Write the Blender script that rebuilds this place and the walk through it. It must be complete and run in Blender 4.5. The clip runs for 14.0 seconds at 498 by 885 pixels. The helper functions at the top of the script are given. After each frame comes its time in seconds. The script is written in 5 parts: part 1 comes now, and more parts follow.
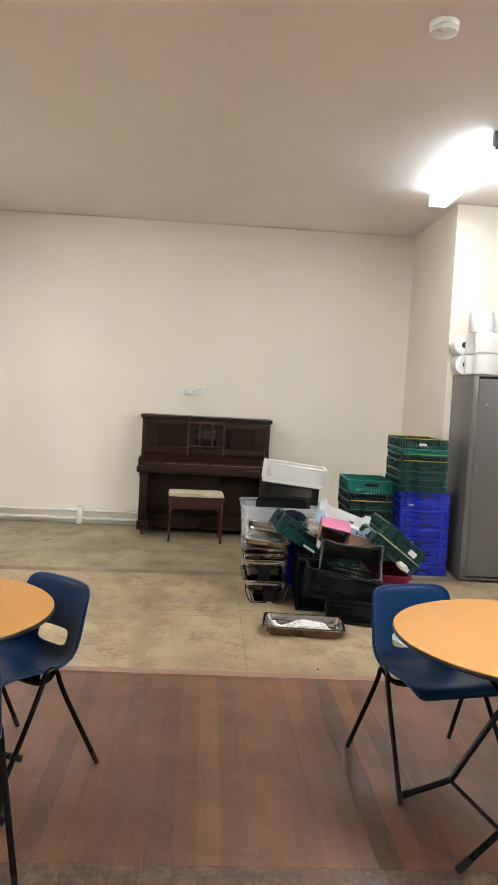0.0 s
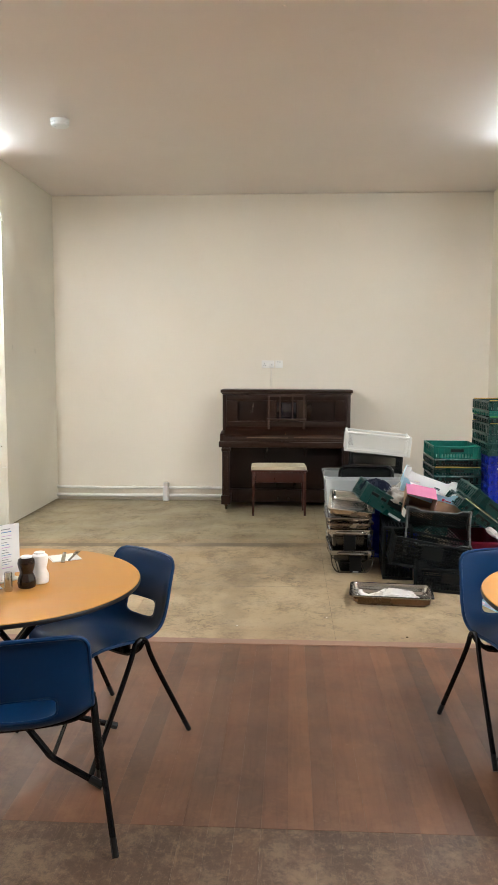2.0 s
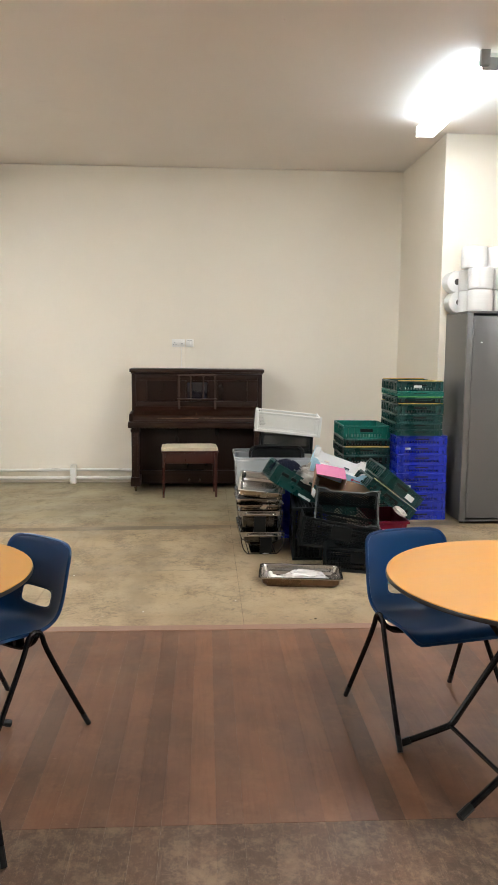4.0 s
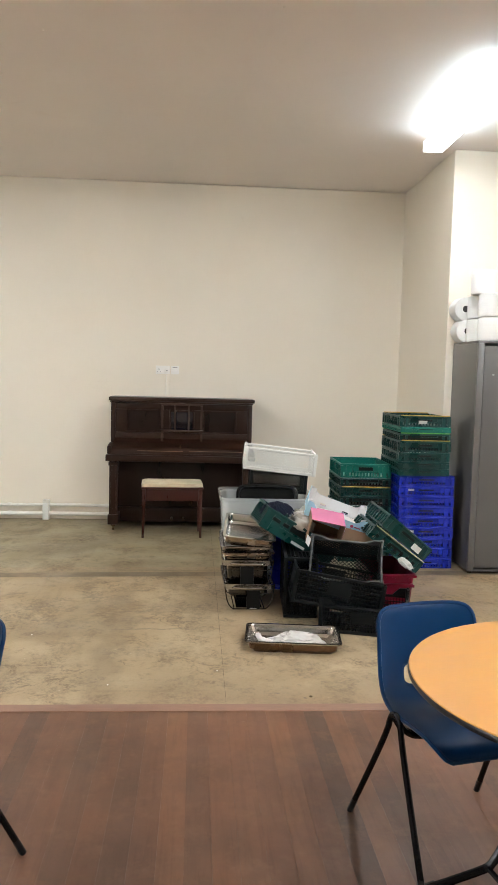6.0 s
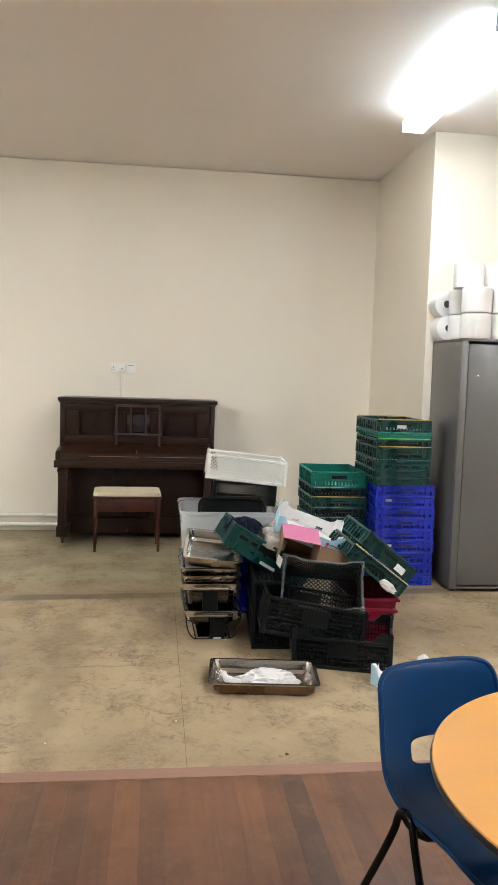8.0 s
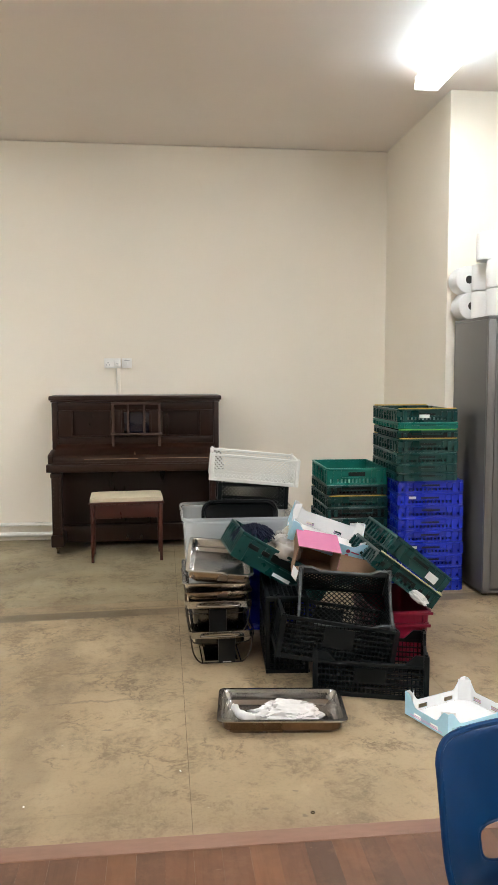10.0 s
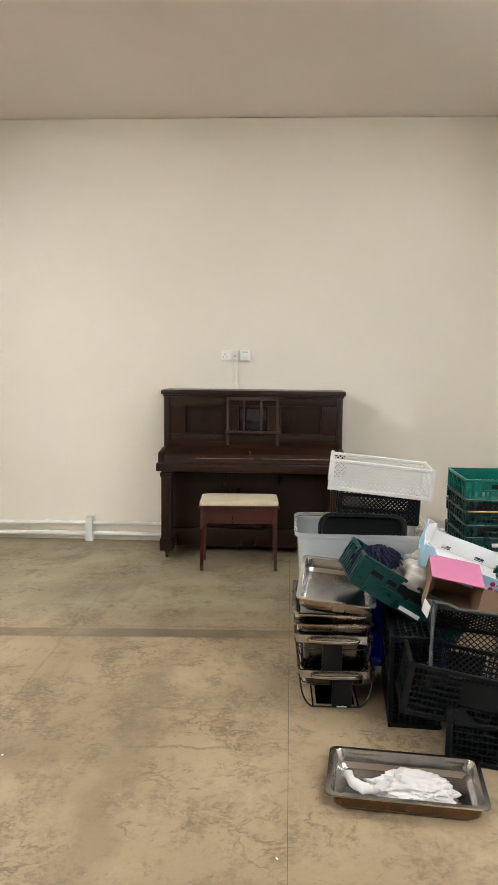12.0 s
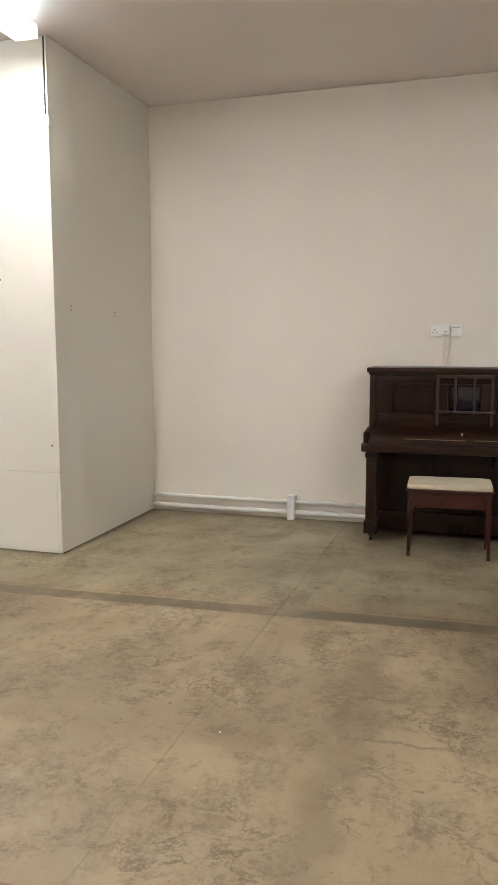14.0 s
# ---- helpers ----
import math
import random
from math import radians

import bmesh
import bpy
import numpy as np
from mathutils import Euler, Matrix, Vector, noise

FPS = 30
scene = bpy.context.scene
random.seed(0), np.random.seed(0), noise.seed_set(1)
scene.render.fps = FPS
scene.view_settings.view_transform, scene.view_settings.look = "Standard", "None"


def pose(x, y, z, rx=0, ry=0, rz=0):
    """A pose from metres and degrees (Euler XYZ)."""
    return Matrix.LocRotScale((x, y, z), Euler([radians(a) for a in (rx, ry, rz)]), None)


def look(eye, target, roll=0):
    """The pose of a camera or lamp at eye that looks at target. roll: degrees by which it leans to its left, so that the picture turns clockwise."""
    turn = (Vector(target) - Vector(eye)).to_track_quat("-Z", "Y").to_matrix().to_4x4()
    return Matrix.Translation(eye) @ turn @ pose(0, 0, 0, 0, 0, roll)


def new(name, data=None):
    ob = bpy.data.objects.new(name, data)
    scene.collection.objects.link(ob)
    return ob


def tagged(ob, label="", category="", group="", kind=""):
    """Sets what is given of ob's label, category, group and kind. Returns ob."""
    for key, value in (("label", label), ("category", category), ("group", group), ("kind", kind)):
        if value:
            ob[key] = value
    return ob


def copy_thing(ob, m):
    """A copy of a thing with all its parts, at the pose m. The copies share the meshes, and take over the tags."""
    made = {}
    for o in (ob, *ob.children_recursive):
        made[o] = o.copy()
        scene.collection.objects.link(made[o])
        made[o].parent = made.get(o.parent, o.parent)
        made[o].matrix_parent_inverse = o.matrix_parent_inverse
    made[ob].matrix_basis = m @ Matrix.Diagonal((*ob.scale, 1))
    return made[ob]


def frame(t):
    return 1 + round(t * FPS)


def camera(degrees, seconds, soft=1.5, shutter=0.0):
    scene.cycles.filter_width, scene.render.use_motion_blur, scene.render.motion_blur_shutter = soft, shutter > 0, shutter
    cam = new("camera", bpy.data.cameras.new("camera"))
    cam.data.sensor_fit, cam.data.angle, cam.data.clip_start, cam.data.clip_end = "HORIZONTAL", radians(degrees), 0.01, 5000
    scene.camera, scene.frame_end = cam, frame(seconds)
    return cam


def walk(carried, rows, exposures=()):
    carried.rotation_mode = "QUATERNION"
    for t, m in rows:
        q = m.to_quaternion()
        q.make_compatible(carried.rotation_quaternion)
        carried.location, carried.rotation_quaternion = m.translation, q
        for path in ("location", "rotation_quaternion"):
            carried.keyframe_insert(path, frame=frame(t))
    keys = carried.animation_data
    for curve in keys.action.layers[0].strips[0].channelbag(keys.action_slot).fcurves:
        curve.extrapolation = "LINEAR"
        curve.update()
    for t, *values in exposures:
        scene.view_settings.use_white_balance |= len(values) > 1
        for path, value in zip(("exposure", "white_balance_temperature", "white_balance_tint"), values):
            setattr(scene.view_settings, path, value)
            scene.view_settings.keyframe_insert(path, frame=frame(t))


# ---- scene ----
cam = camera(36.0, 14.0, soft=1.1)
PATH = [
    (0, (2.698, 1.144, 1.558), (2.808, 3.138, 1.438), 3.1),
    (0.5, (2.689, 1.142, 1.558), (2.801, 3.135, 1.434), 3.8),
    (1, (2.683, 1.148, 1.548), (2.694, 3.143, 1.408), 2.4),
    (1.5, (2.696, 1.177, 1.526), (2.583, 3.167, 1.361), 0.7),
    (2, (2.728, 1.163, 1.531), (2.622, 3.151, 1.34), 0.1),
    (2.5, (2.738, 1.154, 1.524), (2.68, 3.14, 1.294), -0.2),
    (3, (2.766, 1.14, 1.527), (2.734, 3.124, 1.275), -0.7),
    (3.5, (2.803, 1.157, 1.513), (2.823, 3.14, 1.25), -0.5),
    (4, (2.781, 1.288, 1.52), (2.894, 3.27, 1.279), 0.5),
    (4.2, (2.764, 1.395, 1.52), (2.881, 3.378, 1.288), 0.7),
    (6.5, (2.836, 2.084, 1.53), (2.979, 4.072, 1.367), 1.6),
    (7, (2.797, 2.276, 1.533), (2.988, 4.261, 1.371), 1.8),
    (7.2, (2.801, 2.307, 1.534), (3.026, 4.288, 1.375), 2.6),
    (9.3, (2.911, 2.869, 1.505), (3.159, 4.843, 1.305), -0.1),
    (9.5, (2.913, 2.901, 1.492), (3.146, 4.877, 1.289), -0.1),
    (10, (2.916, 3.019, 1.497), (3.138, 4.998, 1.316), -0.1),
    (10.5, (2.93, 3.203, 1.483), (3.167, 5.184, 1.334), -0.1),
    (11, (2.93, 3.323, 1.475), (3.154, 5.303, 1.296), -0.0),
    (11.5, (2.952, 3.447, 1.485), (3.056, 5.435, 1.292), 0.2),
    (12, (2.985, 3.594, 1.498), (2.878, 5.581, 1.299), 0.6),
    (12.5, (2.939, 3.672, 1.483), (2.571, 5.624, 1.252), 0.2),
    (13, (2.923, 3.68, 1.5), (2.466, 5.613, 1.262), -0.2),
    (13.5, (2.871, 3.69, 1.5), (2.379, 5.613, 1.256), 0.2),
    (14, (2.829, 3.72, 1.484), (2.245, 5.616, 1.229), -0.1),
]
EXPOSURES = [(0.0, 0.44, 6500, 10), (4.2, 0.44, 6500, 10), (12.6, 0.48, 6500, 10), (14.0, 0.08, 6500, 13)]
walk(cam, [(t, look(eye, target, roll)) for t, eye, target, roll in PATH], EXPOSURES)

# ---- world and light ----
world = bpy.data.worlds.new("world")
scene.world = world
world.use_nodes = True
world.node_tree.nodes["Background"].inputs[0].default_value = (0.5, 0.5, 0.52, 1)
world.node_tree.nodes["Background"].inputs[1].default_value = 0.02
LAMP_POWER = 69.0
LAMP_COLOUR = (0.955, 0.985, 0.995)

CEIL = 3.494      # ceiling height
BACK = 10.0       # back wall of the alcove
PIER = 8.40       # front of the west pier beside the alcove
PIER_EAST = 8.45  # front of the east pier
RIGHT = 4.97      # right side of the alcove; its left side is x = 0
JOINT = 7.85      # joint between the back and front painted boards, at x = 0
JOINT_SLOPE = 0.05
EDGE = 5.388      # where the timber floor meets the painted boards


# ---- materials ----
def material(name, base, rough=0.5, metal=0.0, vary=0.12, scale=6.0, fine=60.0, bump=0.1, coat=0.0,
             stretch=(1, 1, 1), world_space=False, rough_vary=0.1, per_object=0.0, alpha=1.0, trans=0.0, spec=0.5):
    """Paint, plastic, metal or wood with variation at two scales and fine relief."""
    m = bpy.data.materials.new(name)
    m.use_nodes = True
    nt = m.node_tree
    n, l = nt.nodes, nt.links
    b = n["Principled BSDF"]
    b.inputs["Roughness"].default_value = rough
    b.inputs["Metallic"].default_value = metal
    b.inputs["Coat Weight"].default_value = coat
    b.inputs["Coat Roughness"].default_value = 0.15
    b.inputs["Alpha"].default_value = alpha
    b.inputs["Transmission Weight"].default_value = trans
    b.inputs["Specular IOR Level"].default_value = spec
    if world_space:
        co = n.new("ShaderNodeNewGeometry").outputs["Position"]
    else:
        co = n.new("ShaderNodeTexCoord").outputs["Object"]
    mp = n.new("ShaderNodeMapping")
    mp.inputs["Scale"].default_value = stretch
    l.new(co, mp.inputs["Vector"])
    big = n.new("ShaderNodeTexNoise")
    big.inputs["Scale"].default_value, big.inputs["Detail"].default_value = scale, 5
    small = n.new("ShaderNodeTexNoise")
    small.inputs["Scale"].default_value, small.inputs["Detail"].default_value = fine, 6
    l.new(mp.outputs[0], big.inputs["Vector"])
    l.new(mp.outputs[0], small.inputs["Vector"])
    mix = n.new("ShaderNodeMath")
    mix.operation = "MULTIPLY_ADD"
    mix.inputs[1].default_value = 0.45
    l.new(small.outputs["Fac"], mix.inputs[0])
    l.new(big.outputs["Fac"], mix.inputs[2])
    rng = n.new("ShaderNodeMapRange")
    rng.inputs["From Min"].default_value, rng.inputs["From Max"].default_value = 0.42, 1.03
    rng.inputs["To Min"].default_value, rng.inputs["To Max"].default_value = 1 - vary, 1 + vary
    l.new(mix.outputs[0], rng.inputs["Value"])
    value = rng.outputs[0]
    if per_object:
        info = n.new("ShaderNodeObjectInfo")
        r2 = n.new("ShaderNodeMapRange")
        r2.inputs["To Min"].default_value, r2.inputs["To Max"].default_value = 1 - per_object, 1 + per_object
        l.new(info.outputs["Random"], r2.inputs["Value"])
        mul = n.new("ShaderNodeMath")
        mul.operation = "MULTIPLY"
        l.new(value, mul.inputs[0])
        l.new(r2.outputs[0], mul.inputs[1])
        value = mul.outputs[0]
    col = n.new("ShaderNodeVectorMath")
    col.operation = "SCALE"
    col.inputs[0].default_value = base
    l.new(value, col.inputs["Scale"])
    l.new(col.outputs[0], b.inputs["Base Color"])
    if rough_vary:
        rr = n.new("ShaderNodeMapRange")
        rr.inputs["From Min"].default_value, rr.inputs["From Max"].default_value = 0.3, 0.7
        rr.inputs["To Min"].default_value, rr.inputs["To Max"].default_value = max(0.02, rough - rough_vary), min(1, rough + rough_vary)
        l.new(big.outputs["Fac"], rr.inputs["Value"])
        l.new(rr.outputs[0], b.inputs["Roughness"])
    if bump:
        bp = n.new("ShaderNodeBump")
        bp.inputs["Strength"].default_value, bp.inputs["Distance"].default_value = bump, 0.004
        l.new(mix.outputs[0], bp.inputs["Height"])
        l.new(bp.outputs[0], b.inputs["Normal"])
    return m


def ramp(n, l, src, stops):
    r = n.new("ShaderNodeValToRGB")
    els = r.color_ramp.elements
    while len(els) < len(stops):
        els.new(0.5)
    for e, (p, c) in zip(els, stops):
        e.position, e.color = p, (*c, 1)
    l.new(src, r.inputs["Fac"])
    return r.outputs["Color"]


def blend(n, l, fac, a, b, mode="MIX"):
    m = n.new("ShaderNodeMix")
    m.data_type, m.blend_type = "RGBA", mode
    for src, i in ((fac, 0), (a, 6), (b, 7)):
        if isinstance(src, (int, float)):
            m.inputs[i].default_value = src
        elif isinstance(src, tuple):
            m.inputs[i].default_value = (*src, 1)
        else:
            l.new(src, m.inputs[i])
    return m.outputs[2]


def textured(name, rough, bump):
    m = bpy.data.materials.new(name)
    m.use_nodes = True
    n, l = m.node_tree.nodes, m.node_tree.links
    b = n["Principled BSDF"]
    b.inputs["Roughness"].default_value = rough
    pos = n.new("ShaderNodeNewGeometry").outputs["Position"]

    def tex(scale, detail=6, stretch=(1, 1, 1), rough_=0.55, dist=0.0, turn=0):
        mp = n.new("ShaderNodeMapping")
        mp.inputs["Rotation"].default_value = (0, 0, radians(turn))
        mp.inputs["Scale"].default_value = stretch
        l.new(pos, mp.inputs["Vector"])
        t = n.new("ShaderNodeTexNoise")
        for k, v in (("Scale", scale), ("Detail", detail), ("Roughness", rough_), ("Distortion", dist)):
            t.inputs[k].default_value = v
        l.new(mp.outputs[0], t.inputs["Vector"])
        return t.outputs["Fac"]

    def finish(colour, height=None, rough_src=None, dist=0.003):
        l.new(colour, b.inputs["Base Color"])
        if height is not None:
            bp = n.new("ShaderNodeBump")
            bp.inputs["Strength"].default_value, bp.inputs["Distance"].default_value = bump, dist
            l.new(height, bp.inputs["Height"])
            l.new(bp.outputs[0], b.inputs["Normal"])
        if rough_src is not None:
            l.new(rough_src, b.inputs["Roughness"])
        return m
    return m, n, l, pos, tex, finish


def make_board_floor(name, low, mid, high):
    """Worn, painted boards: blotches, rubbed pale patches, root-like dark marks, scuffs, a dirty band across."""
    m, n, l, pos, tex, finish = textured(name, 0.5, 0.3)

    def times(a, b):
        return blend(n, l, 1.0, a, b, "MULTIPLY")

    def level(src, lo, hi, top=1.0):
        return ramp(n, l, src, [(lo, (0, 0, 0)), (hi, (top,) * 3)])

    def sum_of(op, a, b):
        q = n.new("ShaderNodeMath")
        q.operation = op
        for k, v in ((0, a), (1, b)):
            if isinstance(v, float):
                q.inputs[k].default_value = v
            else:
                l.new(v, q.inputs[k])
        return q.outputs[0]
    c = ramp(n, l, tex(0.75, 8, rough_=0.55, dist=0.2), [(0.34, low), (0.50, mid), (0.68, high)])
    # rubbed pale patches and brown clouds, both with ragged edges
    c = blend(n, l, level(tex(1.5, 12, rough_=0.66, dist=0.3), 0.53, 0.58, 0.30), c, tuple(1.12 * v for v in high))
    cloud = times(level(tex(2.3, 12, (1.2, 0.8, 1), 0.74, 0.2), 0.49, 0.60, 0.72), level(tex(26, 10, rough_=0.8), 0.38, 0.55))
    c = blend(n, l, cloud, c, (0.150, 0.108, 0.062))
    fine = ramp(n, l, tex(60, 8, rough_=0.75), [(0.34, (0.80, 0.77, 0.73)), (0.50, (1, 1, 1))])
    c = blend(n, l, 0.6, c, fine, "MULTIPLY")
    # root-like dark marks, thin where a noise passes its middle, gathered in patches
    for scale, width, patch, off, amount in ((5.5, 0.036, 1.25, 0.545, 0.70), (12.0, 0.060, 1.9, 0.555, 0.75), (26.0, 0.085, 2.6, 0.575, 0.60)):
        off_mid = sum_of("ABSOLUTE", sum_of("SUBTRACT", tex(scale, 7, rough_=0.58, dist=0.6), 0.5), 0.0)
        line = ramp(n, l, off_mid, [(0.0, (amount,) * 3), (width, (0, 0, 0))])
        c = blend(n, l, times(times(line, level(tex(patch, 5, rough_=0.6), off, off + 0.06)), level(tex(38, 8, rough_=0.8), 0.40, 0.53)), c, (0.105, 0.072, 0.040))
    smudge = times(level(tex(5.5, 12, rough_=0.74, dist=0.3), 0.545, 0.615, 0.55), level(tex(45, 6, rough_=0.8), 0.36, 0.52))
    c = blend(n, l, smudge, c, (0.135, 0.096, 0.056))
    # long faint scuffs along and across the boards
    for stretch, scale, lo, amount in (((1.0, 0.10, 1), 9.0, 0.60, 0.32), ((0.12, 1.0, 1), 8.0, 0.61, 0.30)):
        c = blend(n, l, level(tex(scale, 8, stretch, 0.62, 0.15), lo, lo + 0.10, amount), c, (0.175, 0.130, 0.078))
    c = blend(n, l, level(tex(17, 3, (1, 1.5, 1), 0.5, 0.2), 0.69, 0.74, 0.6), c, (0.11, 0.085, 0.06))
    c = blend(n, l, level(tex(23, 2, rough_=0.4), 0.76, 0.79, 0.4), c, (0.60, 0.53, 0.42))
    sep = n.new("ShaderNodeSeparateXYZ")
    l.new(pos, sep.inputs[0])
    X, Y = sep.outputs["X"], sep.outputs["Y"]

    def stripe(d, half, fade, wobble, scale, amount, colour, src, gate=None):
        """A dirty line where the distance d is small, with ragged edges."""
        w = sum_of("ADD", d, sum_of("MULTIPLY", sum_of("SUBTRACT", tex(scale, 8, rough_=0.68), 0.5), wobble))
        band = ramp(n, l, sum_of("ABSOLUTE", w, 0.0), [(half, (amount,) * 3), (half + fade, (0, 0, 0))])
        broken = ramp(n, l, tex(2.4, 8, rough_=0.66), [(0.36, (0.40,) * 3), (0.54, (1, 1, 1))])
        mask = times(band, broken)
        return blend(n, l, times(mask, gate) if gate is not None else mask, src, colour)
    # the joint across the floor runs slightly askew
    askew = sum_of("SUBTRACT", Y, sum_of("MULTIPLY", X, JOINT_SLOPE))
    c = stripe(sum_of("SUBTRACT", askew, JOINT - 0.225), 0.058, 0.022, 0.05, 5.0, 0.86, (0.120, 0.090, 0.054), c)
    c = stripe(sum_of("SUBTRACT", askew, JOINT - 0.120), 0.004, 0.010, 0.03, 6.0, 0.45, (0.150, 0.112, 0.066), c)
    rub = sum_of("SUBTRACT", X, 2.37)
    c = stripe(rub, 0.040, 0.075, 0.34, 2.6, 0.55, (0.180, 0.130, 0.076), c, ramp(n, l, sum_of("MULTIPLY", Y, 0.1), [(0.53, (0.6,) * 3), (0.60, (1, 1, 1)), (0.73, (1, 1, 1)), (0.755, (0, 0, 0))]))
    # two short drag marks off the rubbed line
    for y, x0, x1 in ((6.80, 2.40, 2.72), (6.46, 2.38, 2.80)):
        gate = ramp(n, l, sum_of("MULTIPLY", X, 0.2), [(0.2 * x0 - 0.01, (0, 0, 0)), (0.2 * x0, (1, 1, 1)), (0.2 * x1, (1, 1, 1)), (0.2 * x1 + 0.015, (0, 0, 0))])
        c = stripe(sum_of("SUBTRACT", Y, y), 0.004, 0.010, 0.13, 6.0, 0.55, (0.120, 0.086, 0.050), c, gate)
    return finish(c, tex(60, 8, rough_=0.7), ramp(n, l, tex(2.5, 6), [(0.3, (0.40,) * 3), (0.7, (0.66,) * 3)]))


def make_plank(name, dark, mid, light, worn):
    """Varnished softwood planks laid along y, with grain, scratches and wear."""
    m, n, l, pos, tex, finish = textured(name, 0.4, 0.2)
    info = n.new("ShaderNodeObjectInfo")
    off = n.new("ShaderNodeVectorMath")
    off.operation = "SCALE"
    off.inputs[0].default_value = (7.0, 31.0, 0)
    l.new(info.outputs["Random"], off.inputs["Scale"])
    add = n.new("ShaderNodeVectorMath")
    add.operation = "ADD"
    l.new(pos, add.inputs[0])
    l.new(off.outputs[0], add.inputs[1])
    mp = n.new("ShaderNodeMapping")
    mp.inputs["Scale"].default_value = (1, 0.07, 1)
    l.new(add.outputs[0], mp.inputs["Vector"])
    g = n.new("ShaderNodeTexNoise")
    for k, v in (("Scale", 38.0), ("Detail", 8.0), ("Roughness", 0.65), ("Distortion", 0.7)):
        g.inputs[k].default_value = v
    l.new(mp.outputs[0], g.inputs["Vector"])
    tone = ramp(n, l, info.outputs["Random"], [(0.0, dark), (0.40, mid), (0.75, mid), (1.0, light)])
    grain = ramp(n, l, g.outputs["Fac"], [(0.30, (0.72, 0.68, 0.64)), (0.52, (1, 1, 1)), (0.75, (1, 1, 1))])
    c = blend(n, l, 0.75, tone, grain, "MULTIPLY")
    cloud = ramp(n, l, tex(1.7, 9, rough_=0.65), [(0.36, (0.58, 0.60, 0.60)), (0.56, (1, 1, 1))])
    c = blend(n, l, 0.85, c, cloud, "MULTIPLY")
    dust = ramp(n, l, tex(7.0, 10, rough_=0.75), [(0.50, (0, 0, 0)), (0.70, (0.38, 0.38, 0.38))])
    c = blend(n, l, dust, c, (0.255, 0.145, 0.090))
    if worn:
        for sc, st, lo, turn in ((5.0, (1, 1, 1), 0.50, 12), (34.0, (1, 0.7, 1), 0.53, 30), (60.0, (0.10, 1.0, 1), 0.60, 35), (60.0, (0.08, 1.0, 1), 0.61, -62), (60.0, (1.0, 0.07, 1), 0.57, 4)):
            scr = ramp(n, l, tex(sc, 12, st, 0.80, 0.1, turn), [(lo - 0.02, (0, 0, 0)), (lo + 0.12, (0.62, 0.62, 0.62))])
            c = blend(n, l, scr, c, (0.215, 0.145, 0.094))
    else:
        scr = ramp(n, l, tex(34, 5, (0.5, 1.6, 1), 0.6, 0.2), [(0.70, (0, 0, 0)), (0.75, (0.5, 0.5, 0.5))])
        c = blend(n, l, scr, c, (0.34, 0.24, 0.18))
        blots = ramp(n, l, tex(6, 5, rough_=0.6), [(0.66, (0, 0, 0)), (0.76, (0.5, 0.5, 0.5))])
        c = blend(n, l, blots, c, (0.055, 0.030, 0.022))
    return finish(c, g.outputs["Fac"], ramp(n, l, tex(3.5, 6), [(0.3, (0.34,) * 3), (0.7, (0.56,) * 3)]), 0.001)


def make_wall(name, base, wave=0.5, grime=0.5):
    """Emulsion on board or plaster: roller stipple, slow undulation, faint marks."""
    m, n, l, pos, tex, finish = textured(name, 0.62, 0.16)
    tint = ramp(n, l, tex(0.9, 5, rough_=0.5), [(0.3, tuple(0.95 * v for v in base)), (0.7, base)])
    mark = ramp(n, l, tex(2.6, 9, (1, 1, 0.6), 0.72, 0.6), [(0.62, (1, 1, 1)), (0.78, (0.90, 0.88, 0.84))])
    c = blend(n, l, grime, tint, mark, "MULTIPLY")
    speck = ramp(n, l, tex(34, 2), [(0.80, (1, 1, 1)), (0.84, (0.6, 0.57, 0.52))])
    c = blend(n, l, 0.5, c, speck, "MULTIPLY")
    h = n.new("ShaderNodeMath")
    h.operation = "MULTIPLY_ADD"
    l.new(tex(1.3, 3, (1, 1, 0.6)), h.inputs[0])
    h.inputs[1].default_value = 14.0 * wave
    l.new(tex(160, 3), h.inputs[2])
    return finish(c, h.outputs[0], dist=0.0022)


M_WALL = make_wall("cream_wall_paint", (0.850, 0.782, 0.672), 0.5)
M_BOARD = make_wall("cream_board_paint", (0.74, 0.70, 0.60), 2.5, 0.6)
M_CEIL = make_wall("ceiling_paint", (0.88, 0.815, 0.775), 0.5, 0.5)
M_FLOOR = make_board_floor("painted_floor_boards", (0.240, 0.176, 0.103), (0.340, 0.254, 0.152), (0.405, 0.309, 0.191))
# Boards behind the joint, darker and more olive than the front ones.
M_FLOOR_BACK = make_board_floor("back_floor_boards", (0.240, 0.197, 0.120), (0.305, 0.254, 0.158), (0.360, 0.300, 0.188))
M_PLANK = make_plank("varnished_planks", (0.088, 0.046, 0.029), (0.145, 0.064, 0.035), (0.180, 0.080, 0.041), False)
M_PLANK_WORN = make_plank("worn_planks", (0.056, 0.033, 0.022), (0.070, 0.039, 0.025), (0.088, 0.047, 0.029), True)
M_STRIP = material("threshold_wood", (0.22, 0.12, 0.085), 0.45, vary=0.25, scale=5, stretch=(0.3, 1, 1), world_space=True)
M_GAP = material("dark_gap", (0.02, 0.017, 0.013), 0.9)
M_PLANK_GAP = material("plank_gap", (0.105, 0.054, 0.034), 0.9)
M_SEAM = material("dusty_seam", (0.13, 0.095, 0.06), 0.9)
M_WHITE = material("white_gloss_paint", (0.78, 0.76, 0.70), 0.35, vary=0.06)
M_PLASTIC_W = material("white_plastic", (0.82, 0.82, 0.80), 0.35, vary=0.03)
M_SOCKET = material("aged_white_plastic", (0.86, 0.84, 0.80), 0.35, vary=0.04)
